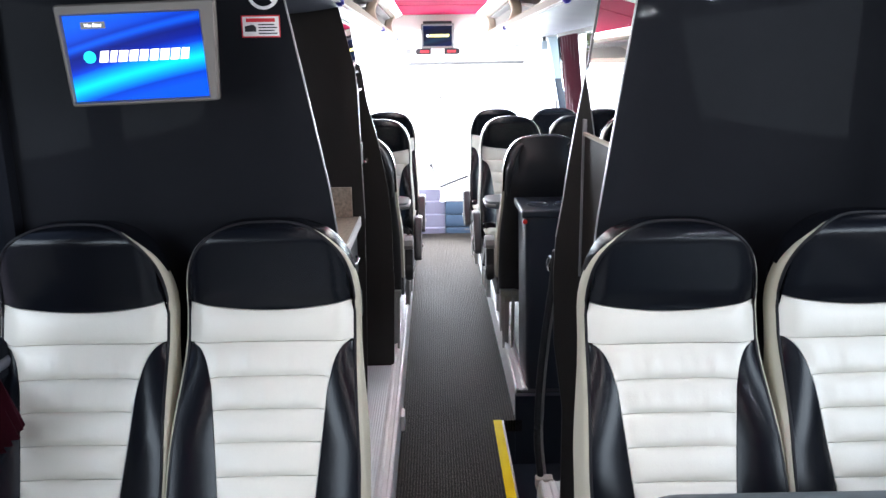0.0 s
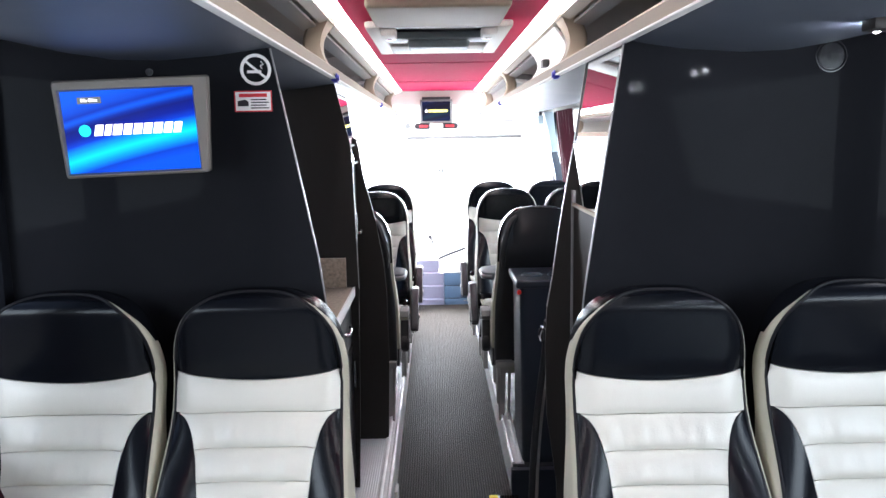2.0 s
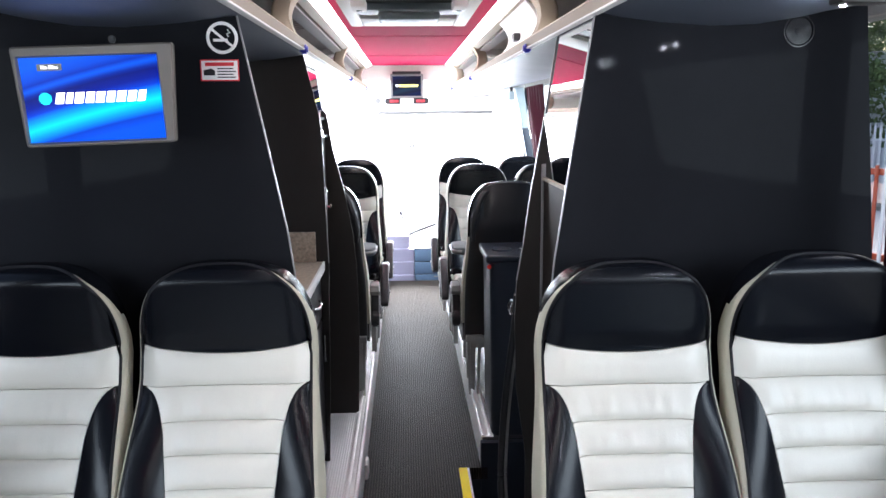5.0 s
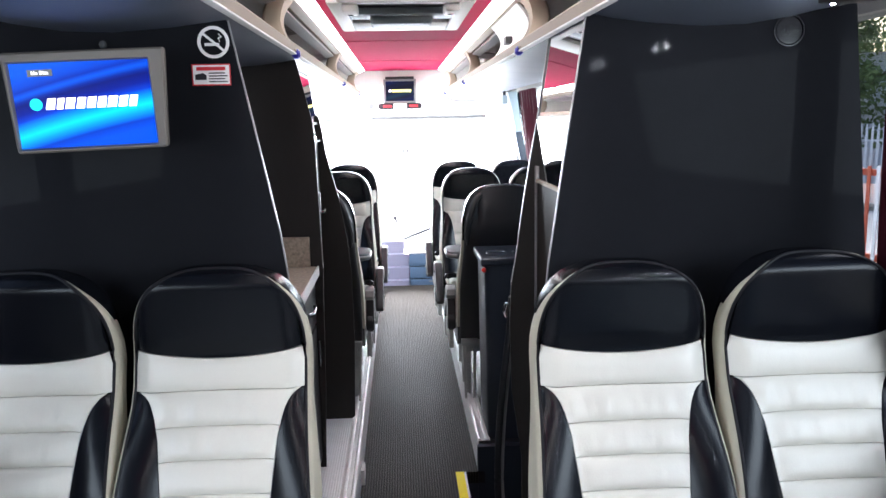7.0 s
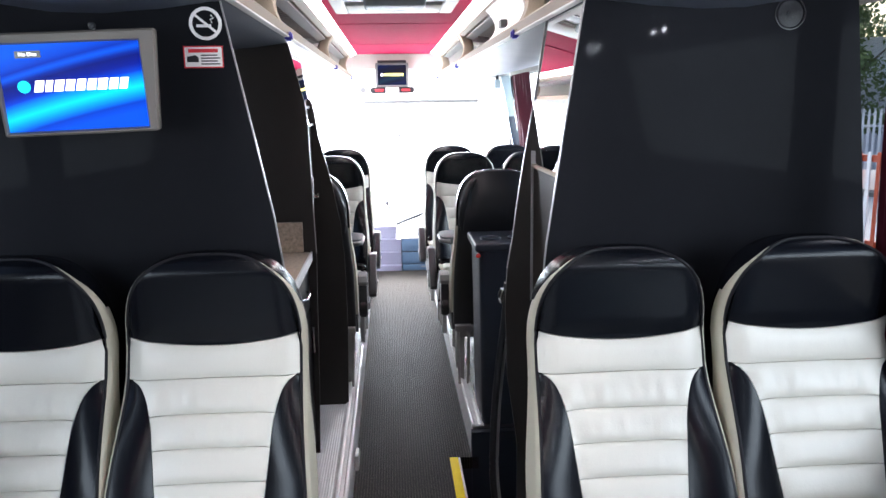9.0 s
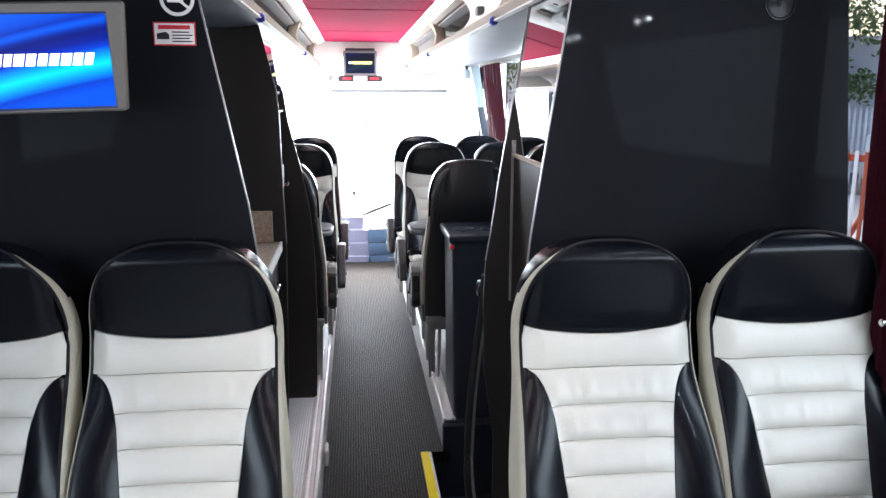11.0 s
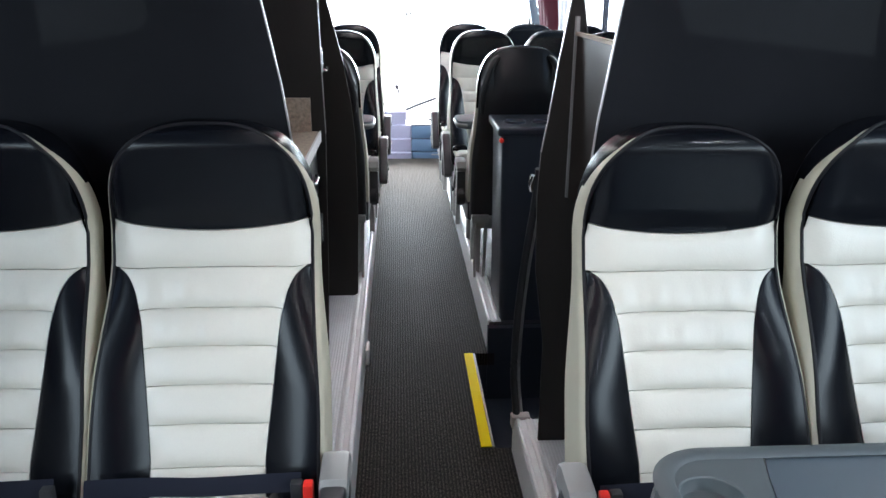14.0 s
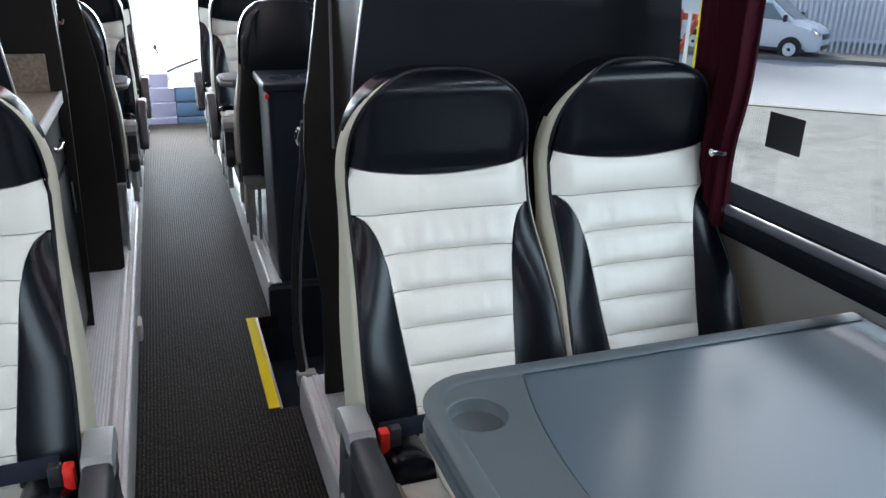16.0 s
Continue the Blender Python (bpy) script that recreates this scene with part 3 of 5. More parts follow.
def side_mirror(side, x, y0, y1, zm, zl, lower, lean, upright=None):
    """A leaning side panel along the aisle: mirrors above, ledge and brown laminate below."""
    ob = thing("wall_mirror", "leaning mirror panel along the aisle with brown laminate below", "mirror", "aisle mirrors")

    def sheet(z0, z1, proud=0.0, thick=0.012):
        xa, xb = (x + side * (lean * (z - 1.955) - proud) for z in (z0, z1))
        return prism([(xa, z0), (xb, z1), (xb + side * (thick + proud), z1), (xa + side * (thick + proud), z0)], "y", y0, y1)

    part("mirror", sheet(zm, 1.955), M_MIRROR, ob, "leaning upper mirror", smooth=False)
    part("rim", sheet(zm - 0.012, zm, 0.003), M_DARK, ob, smooth=False)
    if upright:
        part("lower_mirror", block((upright, y0, zl), (upright + 0.010, y1, zm - 0.012)), M_MIRROR, ob, "upright lower mirror", smooth=False)
        part("ledge", block((upright - 0.006, y0, zl - 0.010), (upright + 0.05, y1, zl)), M_BEIGE, ob, "thin ledge", smooth=False)
    else:
        part("lower_mirror", sheet(zl, zm - 0.012), M_MIRROR, ob, "lower mirror below the rim", smooth=False)
        part("ledge", sheet(zl - 0.010, zl, 0.004, 0.06), M_DARK, ob, "thin ledge", smooth=False)
    lo, hi = sorted((x - side * 0.042, x - side * 0.030))
    part("lower_panel", block((lo, y0, 1.0), (hi, y1, zl - 0.011)), lower, ob, "laminate lower panel", smooth=False)
    return ob


aisle_mirror = side_mirror(1, 0.4285, PY + 0.012, 2.638, 1.700, 1.493, M_BROWN, 0.146, 0.385)
part("corner_post", block((0.3785, 2.626, 1.0), (0.3855, 2.6385, 1.535), 0.001), M_TRIM, aisle_mirror, "thin pale metal corner post")
side_mirror(-1, -0.522, 3.434, 3.998, 1.690, 1.605, M_PANELMATT, 0.15)
# latch on the edge of the galley door
lt = thing("door_latch", "small black door latch with a chrome hook", "latch")
part("plate", block((-0.456, 3.585, 1.275), (-0.438, 3.62, 1.375), 0.004), M_DARK, lt)
part("hook", tube(smooth_line([(-0.436, 3.60, 1.290), (-0.424, 3.60, 1.285), (-0.420, 3.60, 1.302)], 5), 0.005, 8), M_CHROME, lt, "chrome hook")
for z in (1.315, 1.355):
    part("screw", disc((-0.4365, 3.602, z), 0.004, 0.003, "x", 10), M_CHROME, lt, "small screw")
# closing wall of the cabin beyond the stairwell
bm = block((0.47, 2.62, FLOOR), (WALL, 2.638, 1.92))
structure("wall_cabin", bm, M_PANELMATT, "dark cabin wall beside the stairwell", "wall", smooth=False)

# ---- galley ----
unit = thing("galley_cabinet", "black galley base cabinet with chrome handles", "cabinet")
part("body", block((-1.19, PY + 0.03, FLOOR), (-0.475, 3.415, 1.028)), M_DARK, unit)
for k in range(3):
    y0 = PY + 0.05 + k * 0.45
    d = part("door", block((-0.475, y0, FLOOR + 0.05), (-0.460, y0 + 0.43, 0.80), 0.003), M_DARK, unit)
    part("handle", tube([(-0.448, y0 + 0.36, 0.62), (-0.448, y0 + 0.36, 0.74)], 0.006), M_CHROME, d, "chrome handle")
    d = part("drawer", block((-0.475, y0, 0.815), (-0.460, y0 + 0.43, 1.0), 0.003), M_DARK, unit)
    part("handle", tube([(-0.462, y0 + 0.14, 0.91), (-0.444, y0 + 0.16, 0.91), (-0.444, y0 + 0.28, 0.91), (-0.462, y0 + 0.30, 0.91)], 0.007), M_CHROME, d, "chrome handle")
top = thing("worktop", "beige speckled stone-effect worktop with a pale metal edge", "worktop")
part("slab", block((-1.19, PY + 0.028, 1.03), (-0.447, 3.417, 1.068), 0.003), M_GRANITE, top)
part("edge_strip", block((-0.446, PY + 0.028, 1.028), (-0.438, 3.417, 1.070), 0.002), M_ALU, top, "aluminium edge strip")
ob = thing("splashback", "beige speckled stone-effect splashback on the galley panel", "splashback")
part("slab", block((-0.85, 3.402, 1.069), (-0.474, 3.417, 1.20), 0.003), M_GRANITE, ob)

# ---- front end ----
bm = block((-1.2, END, -0.45), (1.2, 10.0, -0.40))
structure("floor_front", bm, M_LILAC, "lower grey floor at the entrance", "floor", smooth=False)
bm = block((-0.30, END - 0.015, -0.40), (0.30, END + 0.0, -0.062))
structure("trim_aisle_end", bm, M_DARK, "dark riser at the end of the aisle", "trim", smooth=False)
bm = prism([(8.45, 2.36), (8.45, 2.05), (8.75, 1.90), (9.05, 1.735), (9.2, 1.735), (9.2, 2.36)], "x", -1.45, 1.45)
structure("wall_header", bm, M_OFFWHITE, "white moulded header above the windscreen", "wall")
structure("trim_header", tube(smooth_line([(0.420, 8.625, 1.960), (0.450, 8.700, 1.922), (0.500, 8.742, 1.900), (0.575, 8.770, 1.885), (0.735, 8.772, 1.882), (0.860, 8.758, 1.893)], 5), 0.006, 8), M_GREY, "dark curved seam in the white header", "trim")
bm = block((-1.45, 9.2, -0.45), (1.45, 9.4, 0.55))
structure("wall_front", bm, M_OFFWHITE, "pale front wall below the windscreen", "wall", smooth=False)
w = tagged(new("window_9"), "wide clear windscreen", "window", kind="structure")
pane = part("pane", block((-1.40, 9.24, 0.55), (1.40, 9.25, 1.74)), M_CLEAR, w, smooth=False)
pane.visible_shadow = False
for sx in (-1, 1):
    part("pillar", prism([(sx * 1.36, 0.5), (sx * 1.45, 0.5), (sx * 1.24, 1.95), (sx * 1.16, 1.95)], "y", 9.15, 9.3), M_OFFWHITE, w)
bl = thing("windscreen_blind", "rolled dark roller blind along the windscreen top", "blind")
part("roller", tube([(-0.38, 8.98, 1.708), (0.92, 8.98, 1.712)], 0.022), M_GREY, bl)
part("rod", tube([(-1.10, 8.99, 1.692), (-0.38, 8.98, 1.700)], 0.010), M_GREY, bl, "thin grey rod")

# dashboard with steps, drawers and switch console
dash = thing("dashboard", "pale moulded dashboard below the windscreen", "dashboard")
part("top", prism([(8.75, -0.4), (8.75, 0.42), (8.85, 0.52), (9.2, 0.60), (9.2, -0.4)], "x", -1.4, 1.4, 0.01), M_OFFWHITE, dash)
st = thing("drawer_block", "blue-grey drawer block with pale switch console on top", "drawers")
part("body", block((0.0, 8.1, -0.40), (0.36, 8.5, 0.302), 0.01), M_NAVY, st)
for k in range(5):
    part("drawer", block((0.0, 8.082, -0.375 + 0.135 * k), (0.35, 8.102, -0.247 + 0.135 * k), 0.012), M_BLUEBOX, st, "blue-grey drawer front")
    part("pull", block((0.20, 8.076, -0.275 + 0.135 * k), (0.33, 8.086, -0.262 + 0.135 * k), 0.003), M_GREY, st, "pale pull lip")
bm = bmesh.new()
low = [(-0.015, 8.085, 0.304), (0.40, 8.085, 0.304), (0.42, 8.34, 0.60), (-0.085, 8.30, 0.415)]
vs = [bm.verts.new(q) for q in low] + [bm.verts.new((x, y + 0.03, z - 0.004)) for x, y, z in low]
for f in ((0, 1, 2, 3), (4, 5, 6, 7), (0, 1, 5, 4), (1, 2, 6, 5), (2, 3, 7, 6), (3, 0, 4, 7)):
    bm.faces.new([vs[i] for i in f])
part("console", bm, M_OFFWHITE, st, "pale sloping console", smooth=False)
for cx, t0, w, h in ((0.03, 0.15, 0.05, 0.05), (0.06, 0.55, 0.06, 0.05), (0.13, 0.30, 0.02, 0.45), (0.17, 0.18, 0.09, 0.05), (0.20, 0.55, 0.05, 0.05), (0.26, 0.35, 0.03, 0.25)):
    q = [(cx + dx, 8.083 + 0.235 * t, 0.305 + (0.12 + 0.40 * (cx + dx)) * t) for dx, t in ((0, t0), (w, t0), (w, t0 + h), (0, t0 + h))]
    bm = bmesh.new()
    vs = [bm.verts.new(v) for v in q] + [bm.verts.new((x, y - 0.012, z + 0.008)) for x, y, z in q]
    for f in ((0, 1, 2, 3), (4, 5, 6, 7), (0, 1, 5, 4), (1, 2, 6, 5), (2, 3, 7, 6), (3, 0, 4, 7)):
        bm.faces.new([vs[i] for i in f])
    part("switch", bm, M_DARK, st, "black switch", smooth=False)
en = thing("engine_cover", "lilac-grey stepped moulding beside the drawers", "moulding")
for k in range(6):
    z0, y0 = -0.375 + 0.135 * k, 8.0 + 0.03 * k
    part("panel", prism([(y0, z0), (y0, z0 + 0.125), (y0 + 0.03, z0 + 0.133), (8.5, z0 + 0.133), (8.5, z0)], "x", -0.30, -0.003 - (0.05 if k == 5 else 0.0), 0.006), M_LILAC, en)
gl = thing("gear_lever", "dark gear lever on the dashboard", "gear lever")
part("rod", tube([(-0.115, 8.86, 0.515), (-0.14, 8.70, 0.60)], 0.012, 8), M_DARK, gl)
part("knob", disc((-0.142, 8.695, 0.605), 0.022, 0.05, "z", 12, 0.01), M_DARK, gl)
hr = thing("front_handrail", "slim dark handrail sloping across the front", "handrail")
part("bar", tube(smooth_line([(-0.28, 8.30, 0.425), (-0.16, 8.27, 0.420), (-0.06, 8.24, 0.430), (0.05, 8.2, 0.478), (0.27, 8.2, 0.560), (0.42, 8.25, 0.61)]), 0.013), M_DARK, hr)
part("upright", tube([(0.42, 8.25, -0.40), (0.42, 8.25, 0.60)], 0.013), M_DARK, hr)


# ---- seats ----
TOP, SHOULDER, HALF = 1.211, 0.98, 0.207


def face(v):
    """The line of the backrest from the side: upright above, reclined below the shoulders."""
    if v >= 1.0:
        return -0.12 * (v - 1.0)
    return 0.30 * (v - 1.0) if v > 0.9 else -0.03 + 0.52 * (v - 0.9)


def rear_face(v):
    """The steeper line that the back shell follows."""
    return 0.30 * (v - 1.0) if v < 1.0 else -0.05 * (v - 1.0)


def crown(u, half=HALF, top=TOP, n=3.0):
    """Height of the backrest's rounded top at u from its middle."""
    k = max(0.0, 1 - abs(u / half) ** n)
    return SHOULDER + (top - SHOULDER) * k ** (1 / 2.6)


def half_at(v):
    """Half the backrest's width: broader at the bolsters."""
    t = max(0.0, min(1.0, (0.92 - v) / 0.30))
    return HALF + 0.018 * t * t * (3 - 2 * t)


def hollow(u, v):
    """How far the padded face stands out: side bolsters below, a rolled-back top."""
    a = abs(u) / half_at(v)
    low = max(0.0, min(1.0, (0.94 - v) / 0.24))
    low = low * low * (3 - 2 * low)
    k = max(0.0, min(1.0, (a - 0.54) / 0.42))
    d = 0.050 * low * k * k * (3 - 2 * k)
    d -= 0.008 * (1 - a * a) * max(0.0, min(1.0, (1.04 - v) / 0.1))
    if v > 1.170:
        d -= 0.042 * ((v - 1.170) / 0.041) ** 2.3
    d -= 0.020 * max(0.0, (a - 0.72) / 0.28) ** 2
    return d


def pad(ulo, uhi, vlo, vhi, puff, nu=16, nv=8, wrinkle=0.0, seed=0.0, roll=5, bulge=0.0):
    """One padded leather panel between four edges, pulled down along its seams."""
    bm = bmesh.new()
    grid = []
    for i in range(nu + 1):
        s = i / nu
        row = []
        for j in range(nv + 1):
            t = j / nv
            u = ulo(0.9) + (uhi(0.9) - ulo(0.9)) * s
            for _ in range(3):
                v = vlo(u) + (vhi(u) - vlo(u)) * t
                u = ulo(v) + (uhi(v) - ulo(v)) * s
            swell = (1 - abs(2 * s - 1) ** roll) * (1 - abs(2 * t - 1) ** 3)
            d = hollow(u, v) + puff * swell
            if bulge:  # one clean roll between its two seams
                a, b = ulo(v), uhi(v)
                d = hollow(a, v) + (hollow(b, v) - hollow(a, v)) * s + bulge * (b - a) * 4 * s * (1 - s)
            if wrinkle:
                d += wrinkle * swell * (noise.noise((u * 26 + seed, v * 7, seed)) + 0.55 * noise.noise((u * 62 + 4 * v, v * 12 + seed, 3.0 + seed)))
            row.append(bm.verts.new((u, face(v) - d, v)))
        grid.append(row)
    for i in range(nu):
        for j in range(nv):
            bm.faces.new((grid[i][j], grid[i + 1][j], grid[i + 1][j + 1], grid[i][j + 1]))
    ring = [grid[i][0] for i in range(nu + 1)] + [grid[nu][j] for j in range(1, nv + 1)] + [grid[i][nv] for i in range(nu - 1, -1, -1)] + [grid[0][j] for j in range(nv - 1, 0, -1)]
    back = [bm.verts.new(v.co + Vector((0, 0.022, 0))) for v in ring]
    n = len(ring)
    for k in range(n):
        bm.faces.new((ring[k], back[k], back[(k + 1) % n], ring[(k + 1) % n]))
    return bm


def outline(half, top, n=40):
    """Points (u, v) round the backrest from its lower left over the top to its lower right."""
    low = [0.40 + 0.04 * k for k in range(14)]
    pts = [(-half - half_at(v) + HALF, v) for v in low]
    for k in range(n + 1):
        u = -half * math.cos(math.pi * k / n)
        pts.append((u, crown(u, half, top)))
    return pts + [(half + half_at(v) - HALF, v) for v in reversed(low)]


def middle_edge(side):
    """The seam between the pale middle and the dark bolster."""
    def u(v):
        t = max(0.0, min(1.0, (0.914 - v) / 0.115))
        return side * (HALF - 0.003 - 0.058 * math.sqrt(max(0.0, 1 - (1 - t) ** 2)) - 0.030 * max(0.0, min(1.0, (0.84 - v) / 0.28)))
    return u


SEAMS = [0.914, 0.836, 0.764, 0.693, 0.622, 0.545, 0.46]


def backrest(parent):
    full = (lambda v: -HALF, lambda v: HALF)
    split = lambda u: 0.992 + 0.024 * (u / HALF) ** 2
    br = part("backrest", shell(), M_SHELL, parent, "black moulded back shell")
    part("headrest", pad(*full, split, lambda u: crown(u), 0.002, 28, 24, 0.0, roll=14), M_BLACK, br, "black leather headrest panel")
    part("panel", pad(*full, lambda u: SEAMS[0] + 0.0011, lambda u: split(u) - 0.003, 0.009, 40, 10, 0.0018, 1.7), M_WHITE, br, "pale leather panel")
    for k, (a, b) in enumerate(zip(SEAMS, SEAMS[1:])):
        part("panel", pad(middle_edge(-1), middle_edge(1), lambda u, b=b: b + 0.0011, lambda u, a=a: a - 0.0011, 0.012, 36, 9, (0.0054, 0.0046, 0.0022, 0.0012, 0.0010, 0.0010)[k], 4.1 * k), M_WHITE, br, "pale leather panel")
    for sd in (-1, 1):
        lo, hi = (lambda v: -half_at(v), lambda v: middle_edge(-1)(v) - 0.002) if sd < 0 else (lambda v: middle_edge(1)(v) + 0.002, lambda v: half_at(v))
        part("bolster", pad(lo, hi, lambda u: 0.43, lambda u: SEAMS[0] - 0.004, 0.014, 20, 40, 0.0, 2.0, bulge=0.10), M_BLACK, br, "black leather side bolster")
    # shoulder grips and the crown piece on the back shell
    for sd in (-1, 1):
        g = [(sd * 0.118, 1.172), (sd * 0.142, 1.150), (sd * 0.165, 1.105), (sd * 0.183, 1.04), (sd * 0.192, 0.96), (sd * 0.190, 0.90)]
        part("grip", tube(smooth_line([(u, rear_face(v) + 0.104, v) for u, v in g], 5), [0.010 + 0.010 * math.sin(math.pi * min(1.0, k / 25)) for k in range(26)], 8), M_SHELL, br, "black shoulder grip")
    part("crown_piece", tube([(u, face(1.18) + 0.092, crown(u) - 0.022) for u in (-0.125, -0.09, -0.04, 0.0, 0.04, 0.09, 0.125)], 0.016, 8), M_SHELL, br, "black crown moulding")
    # borders: cream at the sides, black over the top, with piping
    pts = outline(HALF + 0.002, TOP + 0.002)
    out = outline(HALF + 0.013, TOP + 0.006)

    def border(k0, k1, taper=0, proud=0.0):
        """The leather edge between two places on the outline; taper: it runs out to a point over so many steps at that end."""
        bm = bmesh.new()
        rings = []
        for k in range(k0, k1 + 1):
            (u, v), (u2, v2) = pts[k], out[k]
            y = face(v)
            f = -hollow(u, v)
            w = min(1.0, (k1 - k) / taper) if taper > 0 else min(1.0, (k - k0) / -taper) if taper < 0 else 1.0
            u2 += math.copysign(proud, u2)
            ring = [Vector(q) for q in ((u, y + f + 0.002, v), ((u + 2 * u2) / 3, y + f + 0.012, (v + 2 * v2) / 3), (u2, y + f + 0.032, v2), (u2, rear_face(v) + 0.075, v2), (u * 0.97, rear_face(v) + 0.085, v))]
            if proud:
                ring = [q + Vector((math.copysign(proud, u), -proud, proud)) for q in ring]
            rings.append([bm.verts.new(ring[0] + (q - ring[0]) * (0.05 + 0.95 * w)) for q in ring])
        for a, b in zip(rings, rings[1:]):
            for q in range(4):
                bm.faces.new((a[q], a[q + 1], b[q + 1], b[q]))
        return bm

    n = len(pts)
    k = 14 + 13
    part("side_border", border(0, k, 13, 0.0015), M_CREAM, br, "cream leather side border")
    part("side_border", border(n - 1 - k, n - 1, -13, 0.0015), M_CREAM, br, "cream leather side border")
    part("top_border", border(k - 14, n - 1 - k + 14), M_BLACK, br, "black leather top border")
    part("piping", tube([(u, face(v) - hollow(u, v) + 0.001, v) for u, v in pts], 0.0042, 6), M_PIPE, br, "black piping")
    return br


def shell():
    """The back of the seat: a domed black moulding with a waist and grip hollows at the shoulders."""
    bm = bmesh.new()
    rows = []
    nu, nv = 22, 26
    for i in range(nu + 1):
        s = 2 * i / nu - 1
        row = []
        for j in range(nv + 1):
            t = j / nv
            u = (HALF + 0.004) * math.sin(s * math.pi / 2)
            v = 0.30 + (crown(u * 0.985) - 0.30) * t
            u *= half_at(v) / HALF
            a = abs(s)
            d = 0.085 + 0.030 * (1 - a ** 4) * min(1.0, (1 - t) * 6 + 0.3)
            grip = math.exp(-((abs(u) - 0.135 - 0.10 * (1.12 - v)) / 0.016) ** 2) * max(0.0, min(1.0, (v - 0.98) / 0.05)) * max(0.0, min(1.0, (1.175 - v) / 0.03))
            d -= 0.020 * grip
            row.append(bm.verts.new((u, rear_face(v) + d, v)))
        rows.append(row)
    for i in range(nu):
        for j in range(nv):
            bm.faces.new((rows[i][j], rows[i + 1][j], rows[i + 1][j + 1], rows[i][j + 1]))
    ring = [rows[i][0] for i in range(nu + 1)] + [rows[nu][j] for j in range(1, nv + 1)] + [rows[i][nv] for i in range(nu - 1, -1, -1)] + [rows[0][j] for j in range(nv - 1, 0, -1)]
    front = [bm.verts.new((v.co.x * 0.97, rear_face(v.co.z) + 0.062, v.co.z)) for v in ring]
    for k in range(len(ring)):
        bm.faces.new((ring[k], ring[(k + 1) % len(ring)], front[(k + 1) % len(ring)], front[k]))
    bm.faces.new(front)
    return bm


def cushion_pad(u0, u1, y0, y1, z0, z1, puff):
    bm = bmesh.new()
    nu, nv = 10, 14
    g = []
    for i in range(nu + 1):
        s = i / nu
        row = []
        for j in range(nv + 1):
            t = j / nv
            sw = (1 - abs(2 * s - 1) ** 4) * (1 - abs(2 * t - 1) ** 6)
            fall = -0.06 * max(0.0, (t - 0.82) / 0.18) ** 2
            row.append(bm.verts.new((u0 + (u1 - u0) * s, y0 + (y1 - y0) * t, z1 + puff * sw + fall + 0.02 * t)))
        g.append(row)
    for i in range(nu):
        for j in range(nv):
            bm.faces.new((g[i][j], g[i + 1][j], g[i + 1][j + 1], g[i][j + 1]))
    ring = [g[i][0] for i in range(nu + 1)] + [g[nu][j] for j in range(1, nv + 1)] + [g[i][nv] for i in range(nu - 1, -1, -1)] + [g[0][j] for j in range(nv - 1, 0, -1)]
    low = [bm.verts.new((v.co.x, v.co.y, z0)) for v in ring]
    for k in range(len(ring)):
        bm.faces.new((ring[k], low[k], low[(k + 1) % len(ring)], ring[(k + 1) % len(ring)]))
    bm.faces.new(low)
    return bm


